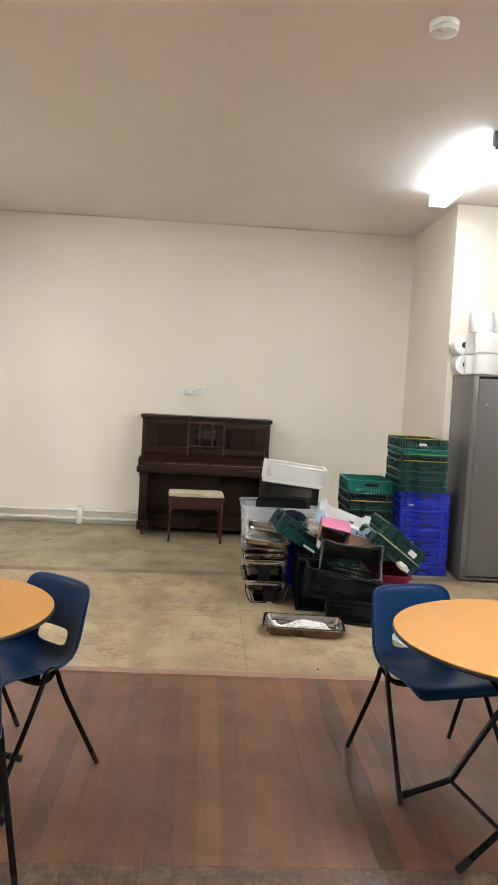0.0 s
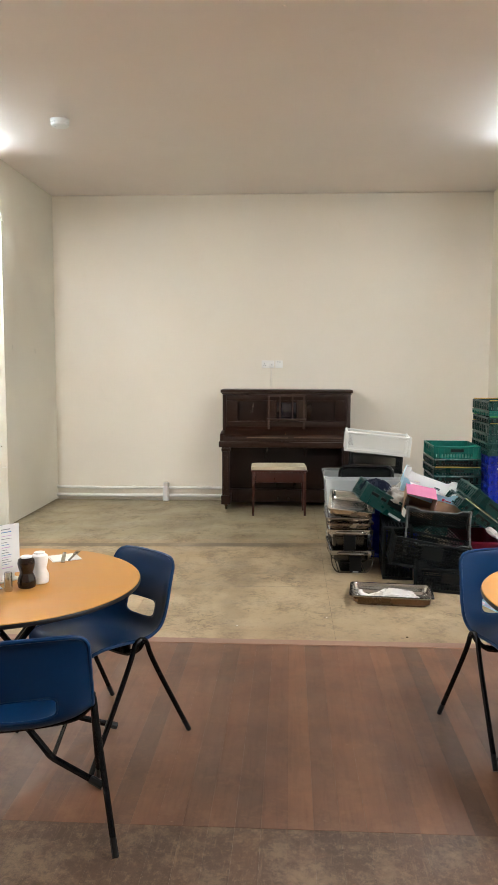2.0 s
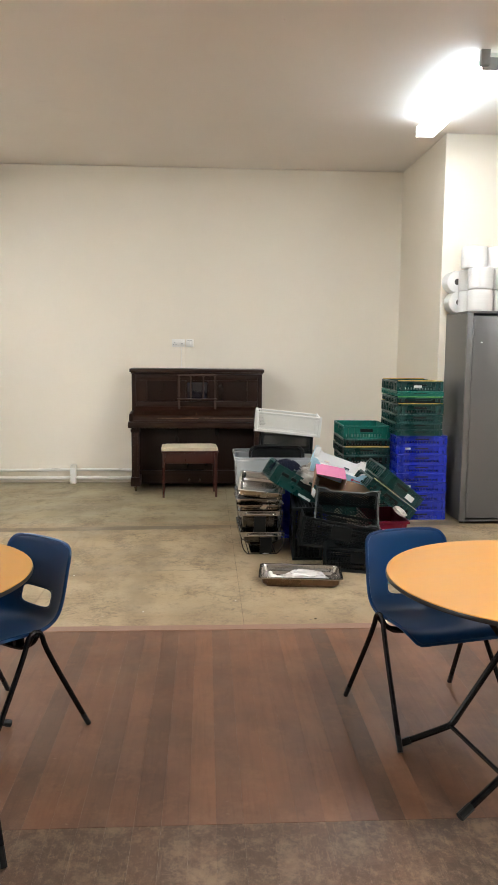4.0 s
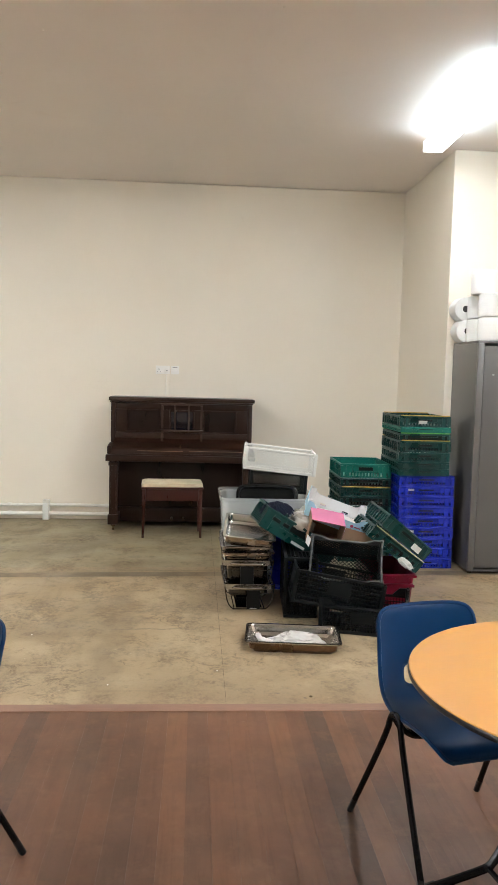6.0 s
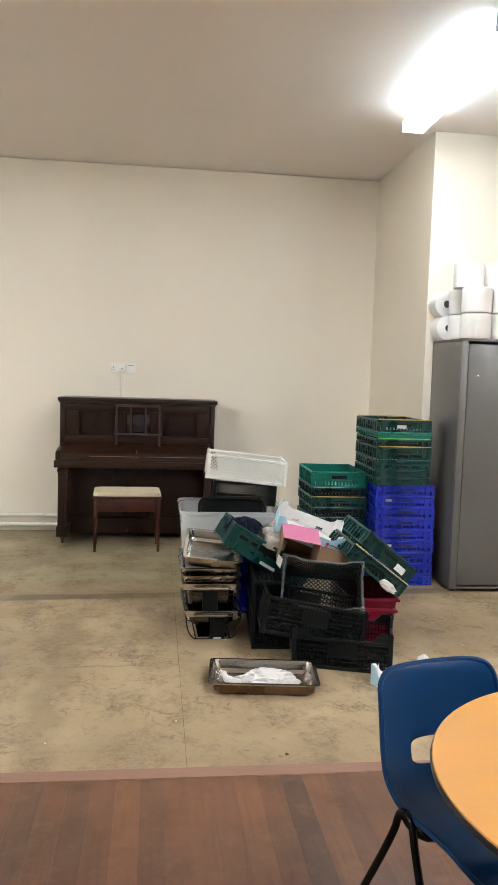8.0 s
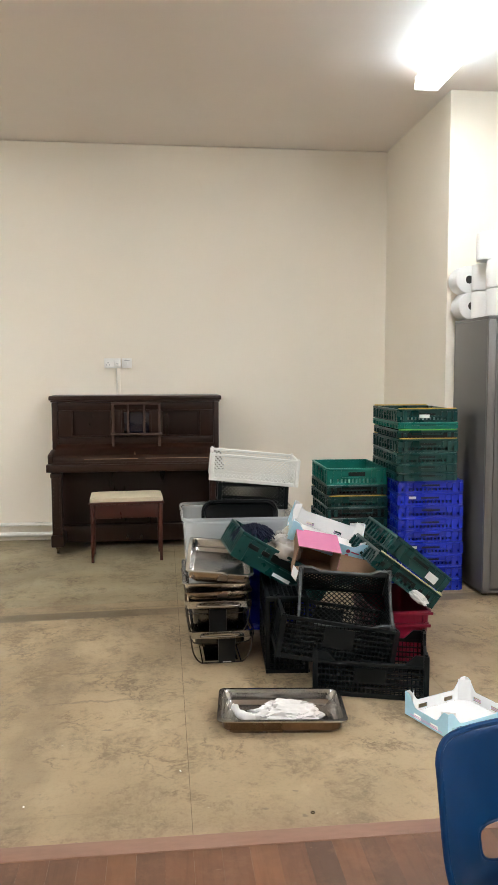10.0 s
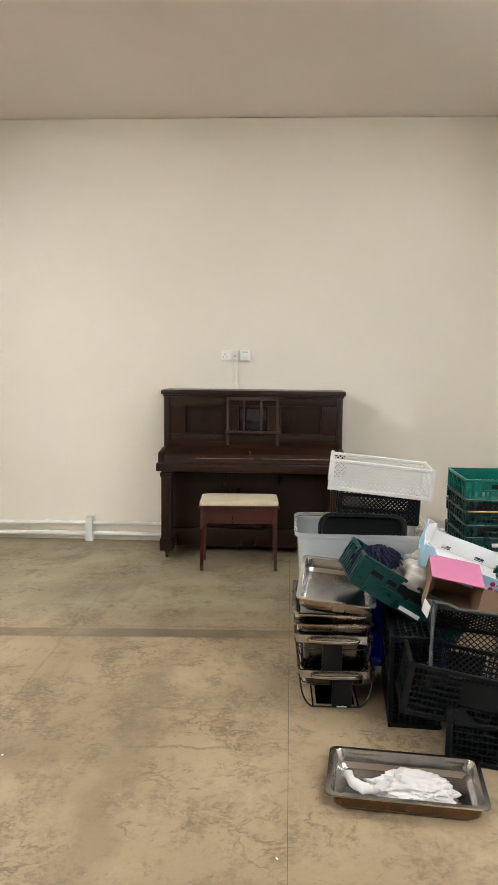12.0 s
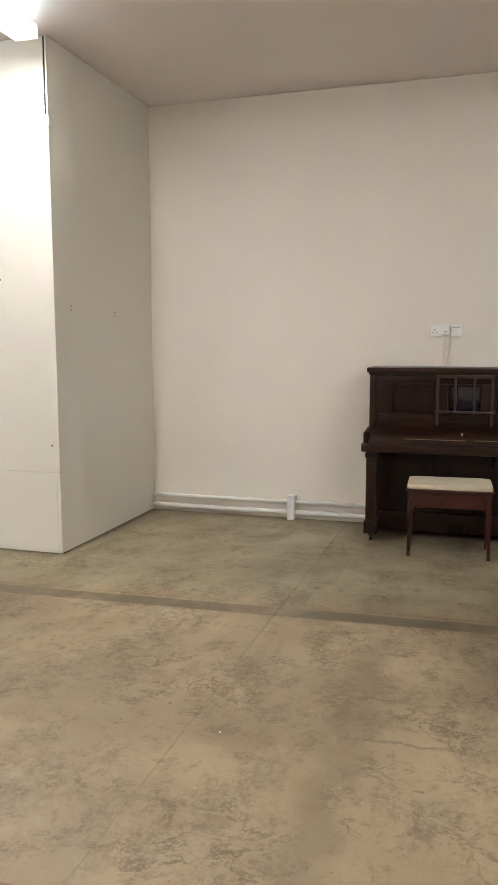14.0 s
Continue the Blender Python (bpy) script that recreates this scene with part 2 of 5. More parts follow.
M_BLACK = material("black_plastic", (0.004, 0.0045, 0.005), 0.34, vary=0.25, rough_vary=0, spec=0.25, bump=0)
M_CRATE_K = material("black_crate_plastic", (0.0035, 0.0048, 0.0052), 0.40, vary=0.3, scale=9, spec=0.2, bump=0, rough_vary=0)
M_CRATE_G = material("grey_crate_plastic", (0.055, 0.060, 0.060), 0.45, vary=0.25, scale=9, spec=0.3)
M_GREEN = material("green_crate_plastic", (0.0020, 0.039, 0.036), 0.32, vary=0.3, scale=8, per_object=0.25, spec=0.40)
M_TEAL = material("teal_crate_plastic", (0.004, 0.150, 0.115), 0.36, vary=0.2, scale=8, spec=0.35)
M_YELLOW = material("yellow_bar_plastic", (0.62, 0.40, 0.07), 0.45, vary=0.15)
M_LIME = material("lime_bar_plastic", (0.10, 0.42, 0.05), 0.45, vary=0.15)
M_CREAM = material("cream_bar_plastic", (0.55, 0.52, 0.28), 0.45, vary=0.15)
M_BLUE = material("blue_crate_plastic", (0.005, 0.020, 0.36), 0.30, vary=0.25, scale=8, per_object=0.18, spec=0.45)
M_RED = material("red_crate_plastic", (0.14, 0.004, 0.018), 0.36, vary=0.2, spec=0.3)
M_CRATE_W = material("white_crate_plastic", (0.74, 0.74, 0.70), 0.4, vary=0.06)
M_CHAIR = material("blue_polypropylene", (0.0016, 0.0218, 0.072), 0.36, vary=0.08, scale=5, fine=40, bump=0, per_object=0.10, spec=0.17, rough_vary=0)
M_TUBE = material("black_enamel_tube", (0.004, 0.004, 0.0045), 0.26, vary=0.25, scale=12, spec=0.16, bump=0, rough_vary=0)
M_TABLE = material("beech_laminate", (0.45, 0.208, 0.042), 0.42, vary=0.06, scale=2.5, fine=30, stretch=(1, 8, 1), bump=0, rough_vary=0.03, spec=0.3)
M_TABLE_EDGE = material("table_edge", (0.012, 0.011, 0.012), 0.4, spec=0.3)
M_PIANO = material("piano_wood", (0.020, 0.0078, 0.0042), 0.33, vary=0.16, scale=6, fine=70, stretch=(0.25, 1, 3), bump=0.012, rough_vary=0.04, spec=0.28)
M_PIANO_IN = material("piano_panel", (0.013, 0.005, 0.0030), 0.30, vary=0.16, scale=6, fine=70, stretch=(1, 1, 0.25), bump=0.01, rough_vary=0.04, spec=0.28)
# The bluish base colour imitates a reflected sheen on the polish.
M_PIANO_SHEEN = material("sheen_tinted_panel", (0.010, 0.0085, 0.016), 0.10, vary=0.1, bump=0, rough_vary=0, coat=0.5)
M_PIANO_WORN = material("piano_bare_edge", (0.24, 0.15, 0.09), 0.6, vary=0.4, scale=30)
M_STOOL = material("stool_mahogany", (0.045, 0.0095, 0.006), 0.32, vary=0.35, scale=5, stretch=(1, 1, 0.3), bump=0.05)
M_SEAT = material("beige_upholstery", (0.58, 0.50, 0.36), 0.85, vary=0.12, scale=10, fine=350, bump=0.5)
M_BRASS = material("dull_brass", (0.09, 0.065, 0.035), 0.4, 1.0, vary=0.2)
M_STEEL = material("stainless_steel", (0.46, 0.44, 0.415), 0.20, 1.0, vary=0.10, scale=6, stretch=(1, 1, 1), rough_vary=0.06, bump=0.006)
# Darker base colour for the water pans, wires and burner shelf.
M_STEEL_DARK = material("dark_steel", (0.085, 0.080, 0.076), 0.22, 1.0, vary=0.2, scale=6, rough_vary=0.05, bump=0.005)
M_STEEL_OLD = material("stained_stainless", (0.36, 0.295, 0.235), 0.24, 1.0, vary=0.30, scale=7, rough_vary=0.08, bump=0.01)
M_CABINET = material("grey_steel_paint", (0.105, 0.100, 0.096), 0.34, vary=0.04, scale=2.2, fine=130, bump=0.03, coat=0.1, rough_vary=0.02)
M_PAPER = material("white_paper", (0.80, 0.79, 0.77), 0.85, vary=0.05, fine=160, bump=0.25)
M_CORE = material("roll_core", (0.05, 0.045, 0.04), 0.9)
M_CARD_W = material("white_card", (0.78, 0.78, 0.78), 0.6, vary=0.05)
M_CARD_B = material("pale_blue_card", (0.40, 0.66, 0.80), 0.5, vary=0.06)
M_CARD_K = material("brown_card", (0.24, 0.145, 0.085), 0.8, vary=0.15, fine=120)
M_CARD_P = material("pink_card", (0.56, 0.165, 0.31), 0.5, vary=0.05)
M_PRINT_R = material("red_print", (0.55, 0.05, 0.12), 0.6)
M_PRINT_P = material("pink_print", (0.62, 0.42, 0.66), 0.6)
M_PRINT_K = material("dark_print", (0.05, 0.05, 0.06), 0.6)
M_PRINT_G = material("grey_print", (0.22, 0.23, 0.25), 0.6)
M_PRINT_B = material("blue_print", (0.14, 0.26, 0.5), 0.6)
M_BAG = material("white_film", (0.74, 0.71, 0.69), 0.32, vary=0.05, trans=0.15)
M_BAG_GREY = material("greyish_film", (0.36, 0.335, 0.30), 0.3, vary=0.15, trans=0.1)
M_MOP = material("navy_cotton", (0.004, 0.006, 0.026), 0.9, vary=0.3)
M_SAUCE = material("dark_sauce_bottle", (0.010, 0.005, 0.004), 0.12, vary=0.1, bump=0)
M_LABEL = material("label_paper", (0.70, 0.72, 0.70), 0.6, vary=0.08)
M_CLEAR = material("clear_tub_plastic", (0.80, 0.84, 0.86), 0.18, vary=0.04, alpha=0.34, bump=0.03)
M_STEEL_BURNT = material("heat_browned_steel", (0.155, 0.098, 0.062), 0.28, 1.0, vary=0.35, scale=8, rough_vary=0.08, bump=0.01)
# Music desk wood, paler because its gloss is put into the colour.
M_DESK = material("gloss_paled_wood", (0.050, 0.026, 0.019), 0.36, vary=0.2, scale=8, stretch=(1, 1, 0.3), bump=0.02)
M_GREY_END = material("grey_end_cap", (0.30, 0.30, 0.30), 0.5)


def make_glow(name, share, colour=LAMP_COLOUR):
    m = bpy.data.materials.new(name)
    m.use_nodes = True
    b = m.node_tree.nodes["Principled BSDF"]
    b.inputs["Base Color"].default_value = (0.8, 0.8, 0.8, 1)
    b.inputs["Emission Color"].default_value = (*colour, 1)
    b.inputs["Emission Strength"].default_value = LAMP_POWER * share
    return m


M_GLOW = make_glow("lit_diffuser", 1.12)
# Power lowered to balance the room's brightness.
M_GLOW_DIM = make_glow("lit_dimmer_diffuser", 0.54)
M_GLOW_SIDE = make_glow("lit_diffuser_side", 0.215, (0.72, 0.90, 1.0))
# Glow of the unseen hall battens added as fill light.
M_GLOW_FILL = make_glow("fill_diffuser", 1.80)
M_GLOW_FILL_SIDE = make_glow("fill_diffuser_side", 1.50, (0.90, 0.96, 1.0))
M_GLOW_END = make_glow("lit_end_cap", 0.035)


# ---- geometry helpers ----
def thing(name, m, label, category, group="", kind=""):
    ob = new(name)
    ob.matrix_basis = m
    return tagged(ob, label, category, group, kind)


def part(name, bm, mat, parent=None, label="", smooth=True, angle=35):
    me = bpy.data.meshes.new(name)
    bm.to_mesh(me)
    bm.free()
    me.materials.append(mat)
    if smooth:
        me.polygons.foreach_set("use_smooth", [True] * len(me.polygons))
        me.set_sharp_from_angle(angle=radians(angle))
    ob = new(name, me)
    ob.parent = parent
    return tagged(ob, label)


def anchored(local, spot, rx=0, ry=0, rz=0):
    """A pose with these turns that brings the local point to the spot."""
    r = pose(0, 0, 0, rx, ry, rz)
    return Matrix.Translation(Vector(spot) - r @ Vector(local)) @ r


def box(bm, x0, x1, y0, y1, z0, z1, m=None):
    vs = [bm.verts.new((x, y, z)) for x in (x0, x1) for y in (y0, y1) for z in (z0, z1)]
    if m is not None:
        for v in vs:
            v.co = m @ v.co
    for f in ((0, 1, 3, 2), (4, 6, 7, 5), (0, 4, 5, 1), (2, 3, 7, 6), (0, 2, 6, 4), (1, 5, 7, 3)):
        bm.faces.new([vs[i] for i in f])
    return vs


def soft(bm, w=0.004, seg=2):
    bmesh.ops.bevel(bm, geom=list(bm.edges), offset=w, segments=seg, affect="EDGES", profile=0.6, clamp_overlap=True)
    return bm


def block(*dims, w=0.004, seg=2):
    bm = bmesh.new()
    box(bm, *dims)
    return soft(bm, w, seg) if w else bm


def smooth_path(pts, times=2, closed=False):
    p = [Vector(q) for q in pts]
    for _ in range(times):
        q = [] if closed else [p[0]]
        for i in range(len(p) if closed else len(p) - 1):
            a, b = p[i], p[(i + 1) % len(p)]
            q += [a * 0.75 + b * 0.25, a * 0.25 + b * 0.75]
        p = q if closed else q + [p[-1]]
    return p


def tube(bm, pts, r, n=10, cap=True, closed=False):
    """A round tube along the points."""
    p = [Vector(q) for q in pts]
    rings = []
    side = None
    for i, c in enumerate(p):
        if closed:
            d = p[(i + 1) % len(p)] - p[i - 1]
        else:
            d = p[min(i + 1, len(p) - 1)] - p[max(i - 1, 0)]
        d.normalize()
        if side is None:
            side = d.orthogonal().normalized()
        side = (side - d * side.dot(d)).normalized()
        up = d.cross(side)
        rings.append([bm.verts.new(c + r * (math.cos(a) * side + math.sin(a) * up)) for a in (2 * math.pi * k / n for k in range(n))])
    pairs = list(zip(rings, rings[1:])) + ([(rings[-1], rings[0])] if closed else [])
    for a, b in pairs:
        for k in range(n):
            bm.faces.new((a[k], a[(k + 1) % n], b[(k + 1) % n], b[k]))
    if cap and not closed:
        bm.faces.new(list(reversed(rings[0])))
        bm.faces.new(rings[-1])
    return bm


def lathe(bm, prof, n=32, m=None):
    """Turns a profile of (radius, z) round the z axis; it is closed at both ends."""
    rings = []
    for r, z in prof:
        rings.append([bm.verts.new((r * math.cos(2 * math.pi * k / n), r * math.sin(2 * math.pi * k / n), z)) for k in range(n)])
    for a, b in zip(rings, rings[1:]):
        for k in range(n):
            bm.faces.new((a[k], a[(k + 1) % n], b[(k + 1) % n], b[k]))
    bm.faces.new(list(reversed(rings[0])))
    bm.faces.new(rings[-1])
    if m is not None:
        bmesh.ops.transform(bm, matrix=m, verts=bm.verts)
    return bm


def round_rect(w, d, r, n=5):
    pts = []
    for cx, cy, a0 in ((w / 2 - r, d / 2 - r, 0), (-w / 2 + r, d / 2 - r, 90), (-w / 2 + r, -d / 2 + r, 180), (w / 2 - r, -d / 2 + r, 270)):
        for k in range(n + 1):
            a = radians(a0 + 90 * k / n)
            pts.append((cx + r * math.cos(a), cy + r * math.sin(a)))
    return pts


def loft(bm, sections, close_first=True, close_last=True):
    """Skins closed outlines of equal length, each given as (points, z)."""
    rings = [[bm.verts.new((x, y, z)) for x, y in pts] for pts, z in sections]
    n = len(rings[0])
    for a, b in zip(rings, rings[1:]):
        for k in range(n):
            bm.faces.new((a[k], a[(k + 1) % n], b[(k + 1) % n], b[k]))
    if close_first:
        bm.faces.new(list(reversed(rings[0])))
    if close_last:
        bm.faces.new(rings[-1])
    return bm


# ---- the large structure ----
def structure(name, bm, mat, label, category, smooth=False):
    return tagged(part(name, bm, mat, smooth=smooth), label, category, kind="structure")


def build_room():
    bm = bmesh.new()
    box(bm, -0.10, RIGHT + 0.10, BACK, BACK + 0.12, -0.1, CEIL - 0.005)
    structure("wall_north", bm, M_WALL, "cream painted back wall of the alcove", "wall")
    bm = bmesh.new()
    ny, nz = 50, 100
    bulge = lambda y, z: 0.050 * noise.noise((y * 1.1, z * 0.75, 4.2)) + 0.026 * noise.noise((y * 2.2, z * 2.4, 1.7))
    grid = []
    for i in range(ny + 1):
        col = []
        for k in range(nz + 1):
            y, z = PIER + (BACK - PIER) * i / ny, 0.010 + (CEIL - 0.014) * k / nz
            edge = min(1.0, 6 * i / ny, 6 * (ny - i) / ny, 8 * k / nz, 8 * (nz - k) / nz)
            col.append(bm.verts.new((edge * bulge(y, z), y, z)))
        grid.append(col)
    for a, b in zip(grid, grid[1:]):
        for k in range(nz):
            bm.faces.new((a[k], b[k], b[k + 1], a[k + 1]))
    box(bm, -0.060, -0.052, PIER + 0.11, BACK, 0.010, CEIL - 0.004)
    box(bm, -0.0238, -0.0002, PIER, PIER + 0.002, 0.010, 0.598)
    box(bm, -0.0139, -0.0002, PIER, PIER + 0.002, 2.99, CEIL - 0.004)
    structure("wall_alcove_west", bm, M_BOARD, "uneven cream painted board side wall of the alcove", "wall", smooth=True)
    for y, z in ((8.62, 1.755), (8.62, 1.725), (9.30, 1.735), (9.30, 1.705)):
        bm = lathe(bmesh.new(), ((0.006, 0.0), (0.005, 0.0035)), 10, pose(bulge(y, z) * min(1.0, 6 * (y - PIER) / (BACK - PIER)) - 0.001, y, z, 0, 90))
        tagged(part("screw_hole", bm, M_GAP), "dark screw hole in the board wall", "screw hole", kind="structure")
    bm = bmesh.new()
    box(bm, RIGHT, RIGHT + 0.12, PIER_EAST, BACK, 0.0, CEIL - 0.003)
    structure("wall_alcove_east", bm, M_WALL, "cream painted side wall of the alcove", "wall")
    bm = bmesh.new()
    box(bm, -3.2, -0.026, PIER, PIER + 0.10, 0.59, 3.0)
    pier = structure("wall_pier_west", bm, M_BOARD, "cream painted board wall beside the alcove, cracked at the corner", "wall")
    part("board", block(-3.2, -0.028, PIER + 0.002, PIER + 0.10, 3.0, CEIL - 0.004, w=0), M_BOARD, pier, smooth=False)
    part("board", block(-3.2, -0.024, PIER - 0.005, PIER + 0.10, 0.010, 0.588, w=0), M_BOARD, pier, smooth=False)
    for x, z in ((-0.42, 1.93), (-0.055, 0.78)):
        part("screw_head", lathe(bmesh.new(), ((0.007, 0.0), (0.006, 0.002)), 10, pose(x, PIER, z, 90)), M_SEAM, pier)
    bm = bmesh.new()
    box(bm, RIGHT + 0.12, 8.2, PIER_EAST, PIER_EAST + 0.12, 0, CEIL - 0.003)
    structure("wall_pier_east", bm, M_WALL, "cream painted wall beside the alcove behind the cupboard", "wall")
    # Added walls out of view, at assumed places, to close the hall.
    for name, d in (("wall_west", (-3.32, -3.2, -3.2, PIER + 0.1)), ("wall_east", (8.2, 8.32, -3.2, PIER_EAST + 0.12)), ("wall_south", (-3.32, 8.32, -3.32, -3.2))):
        bm = bmesh.new()
        box(bm, *d, -0.1, CEIL)
        structure(name, bm, M_WALL, "plain cream painted wall added unseen to close the hall", "wall")
    bm = bmesh.new()
    box(bm, -3.4, 8.4, -3.4, BACK + 0.2, CEIL, CEIL + 0.12)
    structure("ceiling", bm, M_CEIL, "flat off-white painted ceiling with faint marks", "ceiling")
    for x, y, r in ((2.68, 5.53, 0.011), (2.44, 5.46, 0.007), (3.25, 6.15, 0.006), (1.9, 6.6, 0.005)):
        bm = lathe(bmesh.new(), ((r, 0.0), (r, 0.006), (r * 0.5, 0.008)), 10, pose(x, y, CEIL, 180))
        tagged(part("ceiling_plug", bm, M_CEIL), "small capped fixing hole in the painted ceiling", "plug", kind="structure")
    # corner bead of the west pier, with its torn end
    bm = bmesh.new()
    box(bm, -0.026, 0.003, PIER - 0.004, PIER + 0.03, 0.60, 2.985)
    structure("trim", soft(bm, 0.002, 1), M_BOARD, "painted corner bead on the board wall", "trim")
    bm = bmesh.new()
    box(bm, -0.050, 0.008, PIER - 0.012, PIER + 0.002, 2.985, 2.993)
    box(bm, -0.006, 0.010, PIER - 0.010, PIER + 0.045, 2.92, 2.985)
    box(bm, 0.0005, 0.007, PIER + 0.05, PIER + 0.058, 2.91, 3.0)
    rnd = random.Random(12)
    z = 3.02
    while z < CEIL - 0.07:
        h = rnd.uniform(0.012, 0.05)
        w = rnd.uniform(0.003, 0.011)
        box(bm, -0.034, -0.034 + w, PIER + 0.0005, PIER + 0.012, z, z + h)
        z += h + rnd.uniform(0.004, 0.06)
    structure("corner_bracket", bm, M_WHITE, "bent metal strip end at the cracked wall corner", "bracket")
    bm = bmesh.new()
    box(bm, -0.05, -0.002, PIER - 0.009, PIER + 0.02, 0.575, 0.585)
    structure("board_lip", bm, M_WHITE, "lifted edge of the lower wall board", "trim")
    # Solid dark boxes that put the shade into the wall gaps.
    bm = bmesh.new()
    box(bm, -3.3, 0.0, PIER + 0.03, PIER + 0.1, 0, 0.02)
    box(bm, -0.1, -0.062, PIER + 0.03, BACK, 0, 0.02)
    box(bm, -0.1, -0.062, PIER + 0.1, BACK, 2.8, CEIL - 0.01)
    box(bm, -0.0278, -0.0222, PIER + 0.006, PIER + 0.09, 3.0, CEIL - 0.005)
    structure("gap_shade", bm, M_GAP, "dark filler standing for shade in the gaps of the board walls", "gap")


def build_pipes():
    for z, r, lab in ((0.150, 0.017, "upper white painted heating pipe along the wall"), (0.058, 0.021, "lower white painted heating pipe along the wall")):
        bm = tube(bmesh.new(), [(0.003, 9.955, z), (0.6, 9.955, z - 0.004), (1.5, 9.955, z + 0.003), (2.6, 9.955, z - 0.002), (RIGHT - 0.003, 9.955, z)], r, 12)
        ob = tagged(part("heating_pipe", bm, M_WHITE), lab, "pipe", kind="structure")
        for x in (0.9, 1.9):
            bm = tube(bmesh.new(), [(x, 9.955, z), (x + 0.03, 9.955, z)], r + 0.004, 12)
            part("collar", bm, M_WHITE, ob)
    t = thing("pipe_bracket", pose(1.29, 9.955, 0), "white upright boxed pipe bracket at the wall", "bracket")
    part("cover", block(-0.032, 0.032, -0.045, 0.040, 0.0, 0.208, w=0.005), M_WHITE, t)
    part("cap", block(-0.030, 0.030, -0.052, -0.044, 0.012, 0.175, w=0.003), M_PLASTIC_W, t)


def batten(x, y0, y1, down, side):
    t = thing("ceiling_batten", pose(x, (y0 + y1) / 2, CEIL), "white fluorescent ceiling batten, lit: alcove pair or added unseen fill", "ceiling light", "hall lights")
    h = (y1 - y0) / 2
    part("spine", block(-0.04, 0.04, -h + 0.01, h - 0.01, -0.034, -0.001, w=0.003), M_WHITE, t)
    part("side_lens", block(-0.0775, 0.0775, -h + 0.006, h - 0.170, -0.1120, -0.036, w=0.006), side, t)
    part("diffuser", block(-0.070, 0.070, -h + 0.010, h - 0.175, -0.1170, -0.1125, w=0.0015), down, t)
    part("lamp_holder", block(-0.0780, 0.0780, h - 0.1695, h - 0.006, -0.1175, -0.036, w=0.006), M_GLOW_END, t)
    part("end_cap", block(-0.079, 0.079, h - 0.0055, h + 0.002, -0.118, -0.034, w=0.002), M_GLOW_END, t)
    part("end_cap", block(-0.079, 0.079, -h - 0.002, -h + 0.006, -0.118, -0.034, w=0.002), M_GREY_END, t)
    part("cable_box", block(-0.105, -0.045, -h - 0.055, -h - 0.004, -0.10, -0.002, w=0.004), M_GREY_END, t)
    return t


def build_lights():
    for x, near, side, far in ((4.69, M_GLOW_FILL, M_GLOW_SIDE, M_GLOW_DIM), (0.005, M_GLOW_DIM, M_GLOW_SIDE, M_GLOW)):
        batten(x, 6.55, 8.168, far, M_GLOW_SIDE)
        # Unseen second row, added to fill the hall with light.
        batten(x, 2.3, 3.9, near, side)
    # Two more unseen fill battens, added out to the sides.
    batten(-2.5, 2.3, 3.9, M_GLOW_FILL, M_GLOW_FILL_SIDE)
    batten(7.3, 2.3, 3.9, M_GLOW_FILL, M_GLOW_FILL_SIDE)
    for x, y in ((3.79, 5.09), (0.893, 7.36)):
        t = thing("smoke_detector", pose(x, y, CEIL, 180), "round white smoke detector on the ceiling", "smoke detector", "smoke detectors")
        part("base", lathe(bmesh.new(), ((0.074, 0.0), (0.074, 0.020), (0.070, 0.026)), 36), M_PLASTIC_W, t)
        part("body", lathe(bmesh.new(), ((0.066, 0.026), (0.066, 0.030), (0.072, 0.034), (0.068, 0.050), (0.050, 0.058), (0.005, 0.060)), 36), M_PLASTIC_W, t)
        part("test_button", lathe(bmesh.new(), ((0.005, 0.052), (0.005, 0.0585)), 10, pose(-0.030, 0.035, 0.0)), M_PRINT_K, t)


build_room()
build_pipes()
build_lights()


